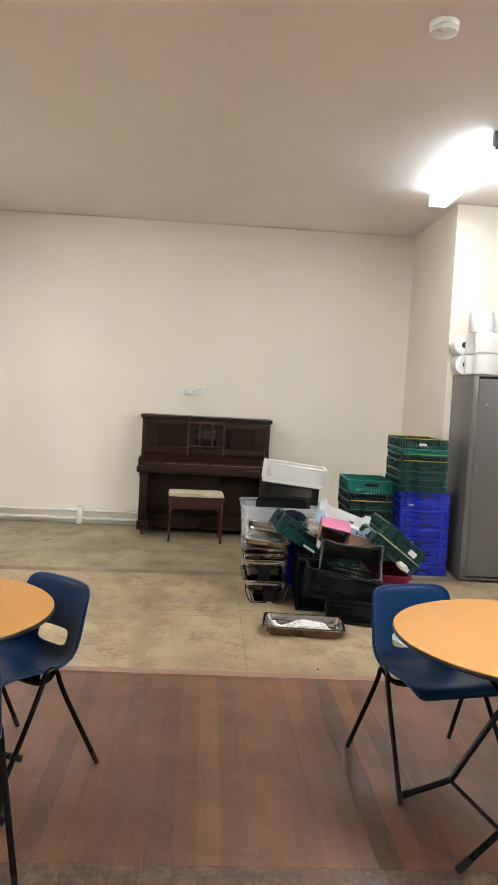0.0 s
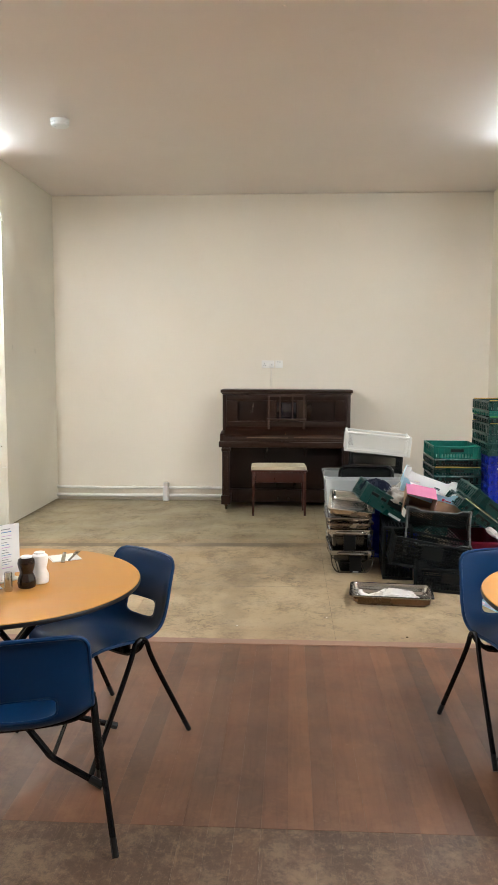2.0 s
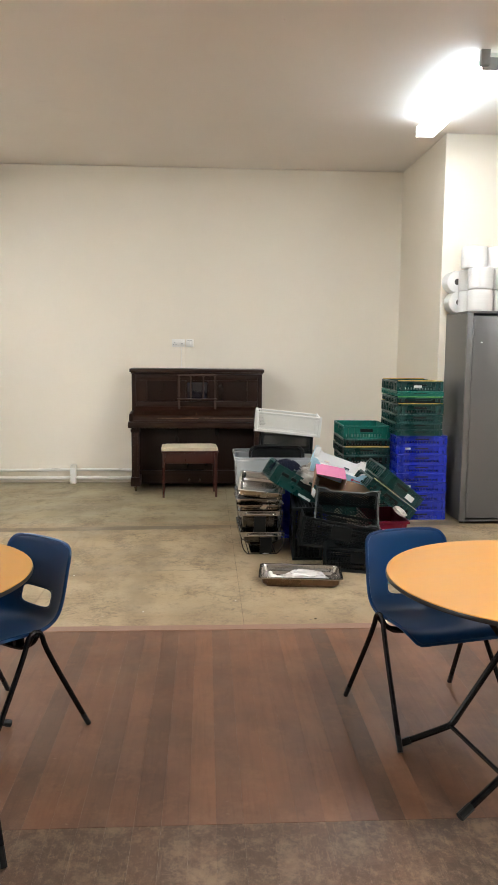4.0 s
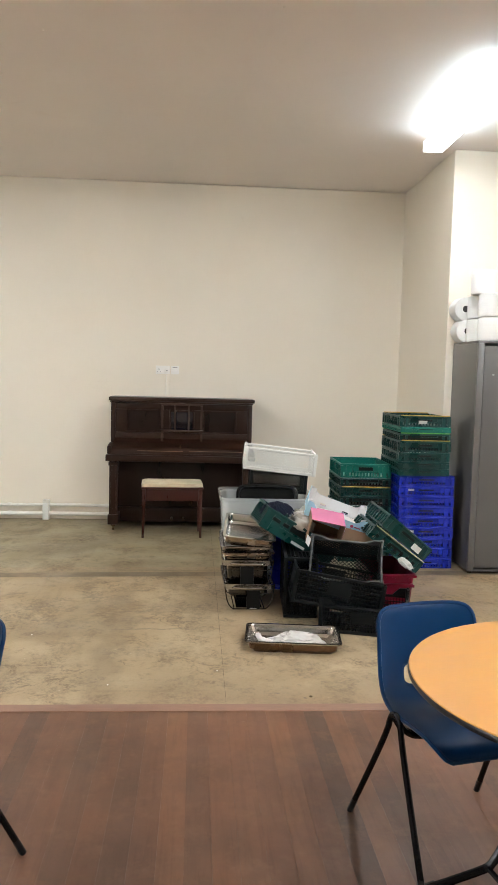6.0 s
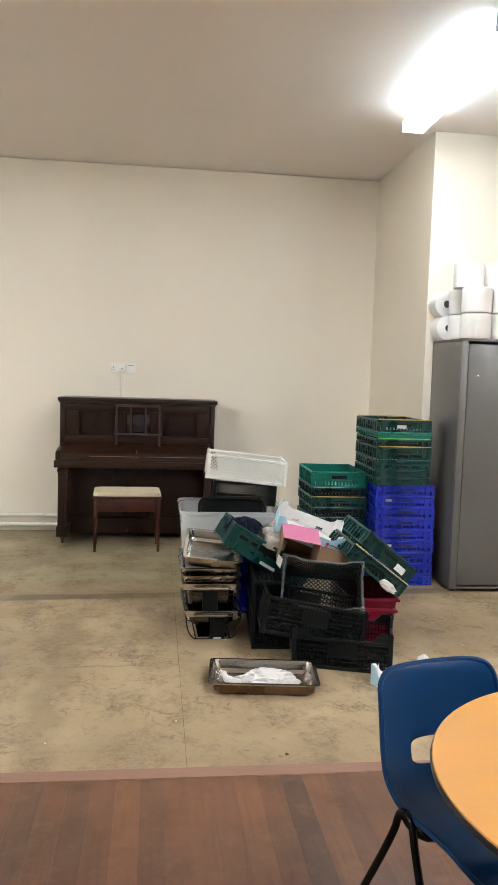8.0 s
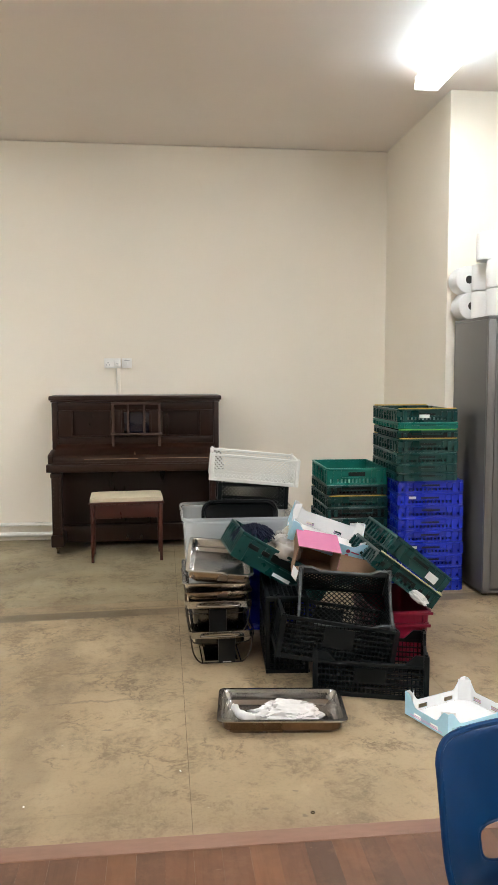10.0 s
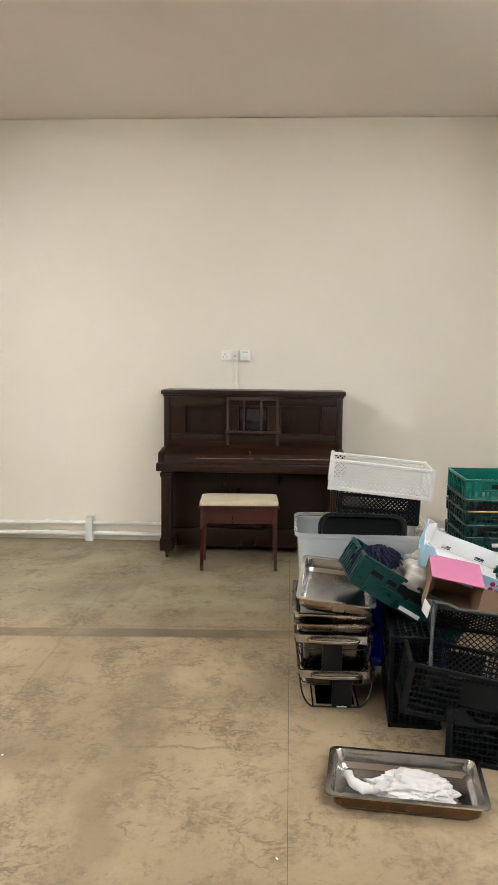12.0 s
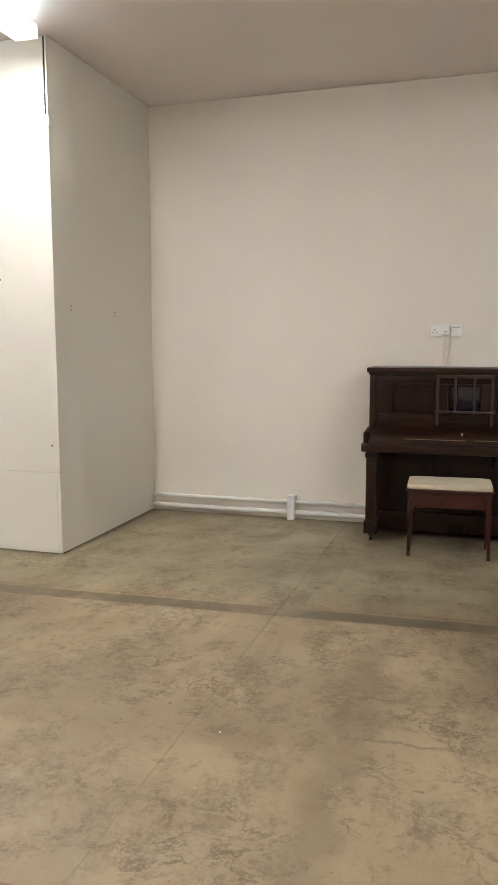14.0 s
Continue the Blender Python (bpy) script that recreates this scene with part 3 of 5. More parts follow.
# ---- piano, stool and sockets at the back wall ----
def build_piano():
    x0, x1 = 1.985, 3.392
    t = thing("upright_piano", pose((x0 + x1) / 2, 9.60, 0), "dark brown wooden upright piano against the wall, lid closed", "piano")
    h = (x1 - x0) / 2
    P = lambda name, *d, w=0.005, mat=M_PIANO, par=t, label="": part(name, block(*d, w=w), mat, par, label)
    lid = P("lid", -h - 0.022, h + 0.022, -0.018, 0.375, 1.268, 1.306, w=0.010)
    P("moulding", -h - 0.008, h + 0.008, -0.008, 0.37, 1.252, 1.267, par=lid)
    P("side", -h, -h + 0.045, 0.0, 0.37, 0.10, 1.251)
    P("side", h - 0.045, h, 0.0, 0.37, 0.10, 1.251)
    P("back_board", -h + 0.045, h - 0.045, 0.33, 0.365, 0.10, 1.25)
    # upper front: rails, stiles and sunk panels
    up = P("upper_panel", -h + 0.046, h - 0.046, 0.034, 0.060, 0.88, 1.25, mat=M_PIANO_IN)
    z0, z1 = 0.955, 1.185
    for a, b, c, d in ((-h + 0.046, h - 0.046, z1, 1.25), (-h + 0.046, h - 0.046, 0.88, z0)):
        P("rail", a, b, 0.014, 0.033, c, d, w=0.003, par=up)
    for a, b in ((-h + 0.046, -0.545), (-0.215, -0.125), (0.125, 0.215), (0.545, h - 0.046)):
        P("stile", a, b, 0.014, 0.033, z0 + 0.001, z1 - 0.001, w=0.003, par=up)
    for a, b in ((-0.545, -0.215), (-0.125, 0.125), (0.215, 0.545)):
        bm = bmesh.new()
        box(bm, a + 0.001, b - 0.001, 0.006, 0.016, z1 - 0.014, z1 - 0.002)
        box(bm, a + 0.001, b - 0.001, 0.006, 0.016, z0 + 0.002, z0 + 0.014)
        box(bm, a + 0.001, a + 0.013, 0.006, 0.016, z0 + 0.0145, z1 - 0.0145)
        box(bm, b - 0.013, b - 0.001, 0.006, 0.016, z0 + 0.0145, z1 - 0.0145)
        part("bead", bm, M_PIANO, up)
    P("panel", -0.108, 0.108, 0.0270, 0.0335, z0 + 0.018, z1 - 0.018, w=0.002, mat=M_PIANO_SHEEN, par=up, label="polished dark panel behind the music desk, bluish sheen in its colour")
    # fall board: rounded, sloping to the key bed
    prof = smooth_path([(0.034, 0, 0.900), (0.010, 0, 0.902), (-0.030, 0, 0.868), (-0.115, 0, 0.848), (-0.205, 0, 0.828), (-0.232, 0, 0.805), (-0.236, 0, 0.752)], 2)
    bm = bmesh.new()
    for x in (-h + 0.035, h - 0.035):
        for p in prof + [Vector((0.034, 0, 0.752))]:
            bm.verts.new((x, p.x, p.z))
    bm.verts.ensure_lookup_table()
    k = len(bm.verts) // 2
    for i in range(k):
        bm.faces.new([bm.verts[j] for j in (i, (i + 1) % k, k + (i + 1) % k, k + i)])
    bm.faces.new([bm.verts[i] for i in range(k)])
    bm.faces.new([bm.verts[k + i] for i in reversed(range(k))])
    bmesh.ops.recalc_face_normals(bm, faces=bm.faces)
    fall = part("fall_board", bm, M_PIANO, t)
    P("worn_edge", -0.42, 0.02, -0.2385, -0.2345, 0.792, 0.797, w=0.001, mat=M_PIANO_WORN, par=fall, label="bare wood on the worn front edge")
    P("worn_edge", 0.08, 0.60, -0.2385, -0.2345, 0.795, 0.799, w=0.001, mat=M_PIANO_WORN, par=fall)
    P("knob", -0.012, -0.002, -0.222, -0.205, 0.826, 0.850, w=0.002, mat=M_PIANO_WORN, par=fall)
    for s in (-1, 1):
        a, b = sorted((s * (h - 0.034), s * (h + 0.012)))
        bm = bmesh.new()
        box(bm, a, b, -0.215, -0.001, 0.752, 0.858)
        vs = [v for v in bm.verts if v.co.y < -0.2 and v.co.z > 0.8]
        for v in vs:
            v.co.z, v.co.y = 0.832, -0.222
        part("key_cheek", soft(bm, 0.016, 3), M_PIANO, t)
    P("key_bed", -h - 0.022, h + 0.022, -0.245, 0.0, 0.688, 0.751, w=0.008)
    P("key_slip", -h + 0.03, h - 0.03, -0.2385, -0.22, 0.7515, 0.768, w=0.002, par=fall)
    # legs and toe blocks
    for s in (-1, 1):
        c = s * (h - 0.052)
        leg = P("leg", c - 0.040, c + 0.040, -0.205, -0.125, 0.16, 0.687, w=0.006)
        P("capital", c - 0.048, c + 0.048, -0.212, -0.118, 0.64, 0.675, w=0.006, par=leg)
        P("panel", c - 0.024, c + 0.024, -0.209, -0.204, 0.22, 0.60, w=0.002, par=leg)
        P("toe_block", c - 0.052, c + 0.052, -0.215, 0.0, 0.060, 0.16, w=0.012)
        cas = part("castor", lathe(bmesh.new(), ((0.012, -0.011), (0.026, -0.009), (0.027, 0.009), (0.012, 0.011)), 16, pose(c, -0.165, 0.027, 0, 90)), M_BRASS, t)
        P("fork", c - 0.018, c + 0.018, -0.18, -0.15, 0.04, 0.061, w=0.003, mat=M_BRASS, par=cas)
        part("castor", lathe(bmesh.new(), ((0.012, -0.011), (0.026, -0.009), (0.027, 0.009), (0.012, 0.011)), 16, pose(c, 0.30, 0.027, 0, 90)), M_BRASS, t)
        P("foot", c - 0.045, c + 0.045, 0.26, 0.34, 0.05, 0.10, w=0.004)
    P("knee_panel", -h + 0.046, h - 0.046, 0.030, 0.055, 0.20, 0.687, mat=M_PIANO_IN)
    P("plinth", -h + 0.0, h - 0.0, 0.001, 0.05, 0.055, 0.199, w=0.006)
    for x in (-0.085, 0.03):
        bm = tube(bmesh.new(), [(x, 0.02, 0.10), (x, -0.05, 0.105), (x, -0.10, 0.095)], 0.010, 8)
        part("pedal", bm, M_BRASS, t)
    # music desk standing on the shelf
    d = anchored((0, 0, 0), (0.0, 0.000, 0.965), 4)
    bm = bmesh.new()
    for a in (-0.195, -0.068, 0.068, 0.195):
        w = 0.011 if abs(a) > 0.1 else 0.009
        box(bm, a - w, a + w, -0.012, 0.002, 0.0, 0.266, d)
    desk = part("music_desk", soft(bm, 0.002, 1), M_DESK, t)
    bm = bmesh.new()
    box(bm, -0.206, 0.206, -0.0125, 0.0025, 0.2665, 0.290, d)
    part("top_rail", soft(bm, 0.003), M_DESK, desk)
    bm = bmesh.new()
    box(bm, -0.215, 0.215, -0.040, -0.0125, 0.010, 0.026, d)
    part("ledge", soft(bm, 0.003), M_DESK, desk)
    for a in (-0.195, 0.195):
        bm = bmesh.new()
        box(bm, a - 0.012, a + 0.012, -0.03, -0.0125, -0.085, 0.0095, d)
        part("bracket", soft(bm, 0.002, 1), M_DESK, desk)


def build_stool():
    t = thing("piano_stool", pose(2.613, 9.245, 0, 0, 0, 3), "red-brown wooden piano stool with a beige padded seat", "stool")
    w, d = 0.282, 0.165
    for x in (-1, 1):
        for y in (-1, 1):
            bm = bmesh.new()
            vs = box(bm, x * (w - 0.016) - 0.016, x * (w - 0.016) + 0.016, y * (d - 0.016) - 0.016, y * (d - 0.016) + 0.016, 0, 0.462)
            for v in vs:
                if v.co.z < 0.1:
                    v.co.x = x * (w - 0.012) + (v.co.x - x * (w - 0.016)) * 0.72
                    v.co.y = y * (d - 0.012) + (v.co.y - y * (d - 0.016)) * 0.72
            part("leg", soft(bm, 0.003), M_STOOL, t)
    for y in (-1, 1):
        part("apron", block(-w + 0.033, w - 0.033, y * (d - 0.014) - 0.009, y * (d - 0.014) + 0.009, 0.352, 0.462), M_STOOL, t)
    for x in (-1, 1):
        part("apron", block(x * (w - 0.014) - 0.009, x * (w - 0.014) + 0.009, -d + 0.033, d - 0.033, 0.352, 0.462), M_STOOL, t)
    part("seat_frame", block(-w - 0.012, w + 0.012, -d - 0.012, d + 0.012, 0.463, 0.484, w=0.006), M_STOOL, t)
    bm = bmesh.new()
    secs = [(round_rect(2 * w + 0.006, 2 * d + 0.006, 0.02), 0.4845), (round_rect(2 * w + 0.012, 2 * d + 0.012, 0.024), 0.500),
            (round_rect(2 * w + 0.004, 2 * d + 0.004, 0.028), 0.516), (round_rect(2 * w - 0.05, 2 * d - 0.05, 0.04), 0.524), (round_rect(2 * w - 0.22, 2 * d - 0.2, 0.04), 0.527)]
    part("seat", loft(bm, secs), M_SEAT, t, "beige padded seat")


def build_sockets():
    z = 1.585
    t = thing("double_socket", pose(2.474, BACK, z), "white double wall socket with a white plug in it", "socket")
    part("plate", block(-0.073, 0.073, -0.018, -0.001, -0.043, 0.043, w=0.003), M_SOCKET, t)
    for dx, dz, w, h in ((-0.040, 0.006, 0.006, 0.011), (-0.053, -0.016, 0.010, 0.006), (-0.027, -0.016, 0.010, 0.006)):
        part("pin_slot", block(dx - w / 2, dx + w / 2, -0.0195, -0.0175, dz - h / 2, dz + h / 2, w=0), M_PRINT_K, t)
    for dx in (-0.052, 0.052):
        part("rocker_switch", block(dx - 0.006, dx + 0.006, -0.0215, -0.018, 0.020, 0.034, w=0.001), M_SOCKET, t)
    plug = thing("charger_plug", pose(2.516, BACK - 0.0185, z - 0.004), "small white mains plug in the wall socket", "plug")
    part("body", block(-0.024, 0.024, -0.032, -0.001, -0.026, 0.026, w=0.005), M_SOCKET, plug)
    part("port", block(-0.008, 0.008, -0.0335, -0.0315, -0.006, 0.000, w=0), M_PRINT_K, plug)
    s = thing("fused_spur", pose(2.600, BACK, z), "white fused wall switch with a small print line", "switch")
    part("plate", block(-0.043, 0.043, -0.030, -0.001, -0.043, 0.043, w=0.003), M_SOCKET, s)
    part("switch", block(-0.010, 0.010, -0.034, -0.0295, -0.02, 0.015, w=0.002), M_SOCKET, s)
    part("print_line", block(-0.025, 0.025, -0.0308, -0.0298, 0.024, 0.028, w=0), M_PRINT_K, s)
    c = thing("cable_trunking", pose(2.522, BACK, 1.06), "narrow white cable trunking down the wall", "trunking")
    part("duct", block(-0.019, 0.019, -0.013, -0.001, -0.96, 0.481, w=0.002), M_WALL, c)
    part("cable", tube(bmesh.new(), [(-0.012, -0.017, 0.476), (-0.012, -0.017, 0.2), (-0.011, -0.0175, -0.9)], 0.0030, 6), M_SOCKET, c)


build_piano()
build_stool()
build_sockets()


# ---- chairs and tables ----
def shell_profile():
    mid = smooth_path([(-0.222, 0, 0.404), (-0.216, 0, 0.426), (-0.180, 0, 0.436), (-0.06, 0, 0.425), (0.06, 0, 0.412), (0.145, 0, 0.412),
                       (0.200, 0, 0.438), (0.224, 0, 0.50), (0.240, 0, 0.60), (0.254, 0, 0.685), (0.260, 0, 0.721), (0.269, 0, 0.734)], 3)
    side = smooth_path([(-0.222, 0, 0.404), (-0.212, 0, 0.434), (-0.170, 0, 0.452), (-0.06, 0, 0.449), (0.04, 0, 0.439), (0.104, 0, 0.445),
                        (0.155, 0, 0.472), (0.184, 0, 0.532), (0.207, 0, 0.608), (0.230, 0, 0.685), (0.246, 0, 0.718), (0.257, 0, 0.729)], 3)
    ln = np.concatenate(([0], np.cumsum([(b - a).length for a, b in zip(mid, mid[1:])])))
    return ln / ln[-1], [p.x for p in mid], [p.z for p in mid], [p.x for p in side], [p.z for p in side]


SHELL = shell_profile()


def shell_at(u, v):
    """A point of the moulded shell: u across from -1 to 1, v from the front edge (0) to the top edge (1)."""
    ln = SHELL[0]
    ym, zm, ys, zs = (float(np.interp(v, ln, SHELL[k])) for k in (1, 2, 3, 4))
    k = min(1.0, max(0.0, (v - 0.46) / 0.54))
    half = 0.212 - 0.024 * k
    if v < 0.075:
        half -= 0.058 * (1 - math.sqrt(1 - (0.98 * (1 - v / 0.075)) ** 2))
    if v > 0.925:
        half -= 0.055 * (1 - math.sqrt(1 - (0.98 * (v - 0.925) / 0.075) ** 2))
    e = 0.60 * abs(u) ** 2.2 + 0.40 * abs(u) ** 5
    return (half * u, ym + (ys - ym) * e, zm + (zs - zm) * e)


def build_chair(m, label):
    """A stacking chair: one-piece moulded shell on a black tubular frame. It faces -y."""
    t = thing("stacking_chair", m, label, "chair", "blue canteen chairs")
    nu, nv = 44, 92
    ln, ys, zs = SHELL[:3]
    back = [(z, v) for v, y, z in zip(ln, ys, zs) if y > 0.15]
    v0, v1 = (float(np.interp(z, [b[0] for b in back], [b[1] for b in back])) for z in (0.459, 0.537))
    vc, hv, hu = (v0 + v1) / 2, (v1 - v0) / 2, 0.47
    inside = lambda u, v: (abs(u) / hu) ** 4 + (abs(v - vc) / hv) ** 4
    uv = [[(2 * i / nu - 1, j / nv) for i in range(nu + 1)] for j in range(nv + 1)]
    keep = [[inside(2 * (i + 0.5) / nu - 1, (j + 0.5) / nv) >= 1 for i in range(nu)] for j in range(nv)]
    for j in range(1, nv):
        for i in range(1, nu):
            if not all((keep[j][i], keep[j - 1][i], keep[j][i - 1], keep[j - 1][i - 1])):
                u, v = uv[j][i]
                f = max(0.02, inside(u, v)) ** -0.25
                uv[j][i] = (u * f, vc + (v - vc) * f)
    bm = bmesh.new()
    pts = [[shell_at(*c) for c in row] for row in uv]
    vs = [[bm.verts.new(p) for p in row] for row in pts]
    for j in range(nv):
        for i in range(nu):
            if keep[j][i]:
                bm.faces.new((vs[j][i], vs[j][i + 1], vs[j + 1][i + 1], vs[j + 1][i]))
    for v in [v for v in bm.verts if not v.link_faces]:
        bm.verts.remove(v)
    bmesh.ops.recalc_face_normals(bm, faces=bm.faces)
    shell = part("shell", bm, M_CHAIR, t, "moulded blue plastic seat and back", angle=60)
    sol = shell.modifiers.new("thickness", "SOLIDIFY")
    sol.thickness, sol.offset = 0.007, 0
    # turned-down rim round the shell
    rim = [pts[0][i] for i in range(nu + 1)] + [pts[j][nu] for j in range(1, nv + 1)] + [pts[nv][i] for i in reversed(range(nu))] + [pts[j][0] for j in reversed(range(1, nv))]
    part("rim", tube(bmesh.new(), rim, 0.0075, 8, closed=True), M_CHAIR, t)
    ring = []
    for k in range(72):
        a = 2 * math.pi * k / 72
        c, d = math.cos(a), math.sin(a)
        ring.append(shell_at(hu * math.copysign(abs(c) ** 0.5, c), vc + hv * math.copysign(abs(d) ** 0.5, d)))
    part("hand_hole_rim", tube(bmesh.new(), ring, 0.0046, 8, closed=True), M_CHAIR, t)
    for s in (-1, 1):
        for fy, name in ((0.250, "rear_leg"), (-0.250, "front_leg")):
            top = (s * 0.219, 0.030, 0.445)
            p = smooth_path([top, (s * 0.220, 0.030 + 0.030 * (1 if fy > 0 else -1), 0.437), (s * 0.225, 0.030 + 0.20 * (fy - 0.030), 0.368), (s * 0.26, fy, 0.012)], 2)
            leg = part(name, tube(bmesh.new(), p, 0.0105, 10), M_TUBE, t)
            q = Vector(p[-1]) + 0.05 * (Vector(p[-2]) - Vector(p[-1])).normalized()
            end = Vector(p[-1]) + (Vector(p[-1]) - Vector(p[-2])).normalized() * 0.010
            part("ferrule", tube(bmesh.new(), [q, p[-1], end], 0.0113, 10), M_BLACK, leg)
    for y in (0.018, 0.042):
        part("crossbar", tube(bmesh.new(), smooth_path([(-0.218, y, 0.432), (-0.195, y, 0.395), (-0.14, y, 0.366), (0.14, y, 0.366), (0.195, y, 0.395), (0.218, y, 0.432)], 2), 0.010, 10), M_TUBE, t)
    for s in (-1, 1):
        part("seat_bracket", block(s * 0.12 - 0.012, s * 0.12 + 0.012, 0.010, 0.050, 0.372, 0.412, w=0.003), M_TUBE, t)
    return t


def facing(x, y, dx, dy):
    return pose(x, y, 0, 0, 0, math.degrees(math.atan2(dy, dx)) + 90)


build_chair(facing(1.945, 4.245, -0.63, -0.78), "blue plastic stacking chair on black legs beside the laid table")
build_chair(facing(1.860, 3.558, -0.34, 0.94), "blue plastic stacking chair pushed up to the laid round table")
build_chair(facing(3.716, 4.31, 0.235, -0.972), "blue plastic stacking chair tucked behind the bare round table")


def build_table(m, label):
    """A round folding table: laminate top on two crossing tube frames. The near frame's feet are at +x."""
    t = thing("round_table", m, label, "table", "round canteen tables")
    r = 0.535
    part("tabletop", lathe(bmesh.new(), ((r - 0.004, 0.706), (r - 0.001, 0.708), (r - 0.001, 0.720), (r - 0.003, 0.7218), (0.3, 0.722), (0.02, 0.722)), 96), M_TABLE, t, "orange-brown laminate top")
    part("edge_band", lathe(bmesh.new(), ((r - 0.006, 0.7035), (r + 0.001, 0.7045), (r + 0.0025, 0.710), (r + 0.001, 0.7175), (r - 0.0005, 0.7190), (r - 0.0005, 0.7050)), 96), M_TABLE_EDGE, t, "dark edge band")
    part("top_batten", block(-0.36, 0.36, -0.30, -0.26, 0.686, 0.7055, w=0.003), M_TUBE, t)
    part("top_batten", block(-0.36, 0.36, 0.26, 0.30, 0.686, 0.7055, w=0.003), M_TUBE, t)
    for s, v in ((1, 0.178), (-1, 0.150)):
        fr = part("cross_frame", tube(bmesh.new(), smooth_path([(s * 0.215, -v, 0.105), (s * 0.0, -v, 0.40), (-s * 0.22, -v, 0.680), (-s * 0.23, -v + 0.03, 0.692), (-s * 0.23, v - 0.03, 0.692),
                                                                (-s * 0.22, v, 0.680), (s * 0.0, v, 0.40), (s * 0.215, v, 0.105)], 2), 0.0125, 10), M_TUBE, t)
        part("stretcher", tube(bmesh.new(), [(s * 0.222, -v, 0.100), (s * 0.222, v, 0.100)], 0.0085, 10), M_TUBE, fr)
        for y in (-1, 1):
            p = smooth_path([(s * 0.185, y * v, 0.146), (s * 0.212, y * v, 0.105), (s * 0.245, y * (v + 0.008), 0.088), (s * 0.408, y * (v + 0.058), 0.017)], 2)
            part("foot", tube(bmesh.new(), p, 0.0125, 10), M_TUBE, fr)
            a, b = Vector(p[-1]), (Vector(p[-1]) - Vector(p[-2])).normalized()
            part("rubber_end", tube(bmesh.new(), [a - b * 0.05, a - b * 0.004, a + b * 0.004], 0.0155, 10), M_BLACK, fr)
    part("pivot_bar", tube(bmesh.new(), [(0.0, -0.19, 0.400), (0.0, 0.19, 0.400)], 0.009, 8), M_TUBE, t)
    return t


build_table(pose(3.968, 3.885, 0, 0, 0, 191), "bare round table with an orange-brown laminate top")
build_table(pose(1.62, 3.98, 0, 0, 0, 7), "round table with an orange-brown top, laid with condiments")

TOP = 0.722


def bottle(x, y, mat, label, lid):
    t = thing("sauce_bottle", pose(x, y, TOP), label, "bottle", "sauce bottles")
    part("body", lathe(bmesh.new(), ((0.027, 0.0), (0.032, 0.004), (0.0340, 0.02), (0.032, 0.036), (0.0250, 0.052), (0.0245, 0.060), (0.030, 0.078), (0.0320, 0.092), (0.0295, 0.106), (0.021, 0.1125)), 28), mat, t)
    part("cap", lathe(bmesh.new(), ((0.0205, 0.1128), (0.0205, 0.118), (0.017, 0.1195), (0.004, 0.120)), 20), lid, t)


def menu(x, y, rz, label, bars):
    t = thing("menu_holder", pose(x, y, TOP, 0, 0, rz), label, "menu", "table menus")
    part("base", block(-0.055, 0.055, -0.032, 0.032, 0.0, 0.006, w=0.002), M_PLASTIC_W, t)
    part("foot", block(-0.040, 0.040, -0.006, 0.006, 0.006, 0.022, w=0.002), M_PLASTIC_W, t)
    sheet = part("sheet", block(-0.066, 0.066, -0.003, 0.003, 0.0222, 0.215, w=0.001), M_CARD_W, t)
    rnd = random.Random(bars)
    z = 0.196
    for k in range(15):
        w = rnd.uniform(0.012, 0.036)
        mat = (M_PRINT_G, M_PRINT_B, M_PRINT_P, M_PRINT_G)[k % 4]
        part("print_line", block(-w, w, -0.0042, -0.0031, z, z + rnd.choice((0.0018, 0.0024, 0.003)), w=0), mat, sheet)
        z -= rnd.choice((0.009, 0.011, 0.014))


def build_table_things():
    bottle(1.756, 3.900, M_SAUCE, "dark brown waisted sauce bottle on the table", M_PLASTIC_W)
    bottle(1.785, 3.965, M_PLASTIC_W, "white waisted sauce bottle on the table", M_PLASTIC_W)
    t = thing("pepper_shaker", pose(1.707, 3.845, TOP), "steel cylinder pepper shaker on the table", "shaker")
    part("body", lathe(bmesh.new(), ((0.0135, 0.0), (0.0145, 0.002), (0.0145, 0.066), (0.0125, 0.071), (0.006, 0.072)), 24), M_STEEL, t)
    menu(1.612, 3.860, 40, "white card menu with rows of small print", 3)
    menu(1.640, 3.985, 52, "white card menu standing behind the bottles", 5)
    n = thing("paper_napkin", pose(1.765, 4.345, TOP, 0, 0, 30), "white folded paper napkin under cutlery", "napkin")
    part("sheet", block(-0.062, 0.062, -0.06, 0.06, 0.0003, 0.0022, w=0.0006), M_PAPER, n)
    part("fold", block(-0.058, 0.056, -0.056, 0.03, 0.0023, 0.0040, w=0.0006), M_PAPER, n)
    k = thing("table_knife", pose(1.778, 4.285, TOP + 0.0042, 0, 0, 104), "steel table knife on the napkin", "knife")
    part("handle", loft(bmesh.new(), [(round_rect(0.09, 0.016, 0.006), 0.0), (round_rect(0.09, 0.016, 0.006), 0.004)]), M_STEEL, k)
    part("blade", block(0.046, 0.14, -0.008, 0.008, 0.001, 0.003, w=0.0008), M_STEEL, k)
    f = thing("table_fork", pose(1.802, 4.325, TOP + 0.0042, 0, 0, 92), "steel table fork on the napkin", "fork")
    part("handle", block(-0.055, 0.06, -0.005, 0.005, 0.0005, 0.0035, w=0.001), M_STEEL, f)
    part("neck", block(0.0605, 0.085, -0.011, 0.011, 0.001, 0.004, w=0.001), M_STEEL, f)
    for y in (-0.009, -0.003, 0.003, 0.009):
        part("tine", block(0.0855, 0.125, y - 0.0015, y + 0.0015, 0.0012, 0.0038, w=0.0004), M_STEEL, f)


build_table_things()


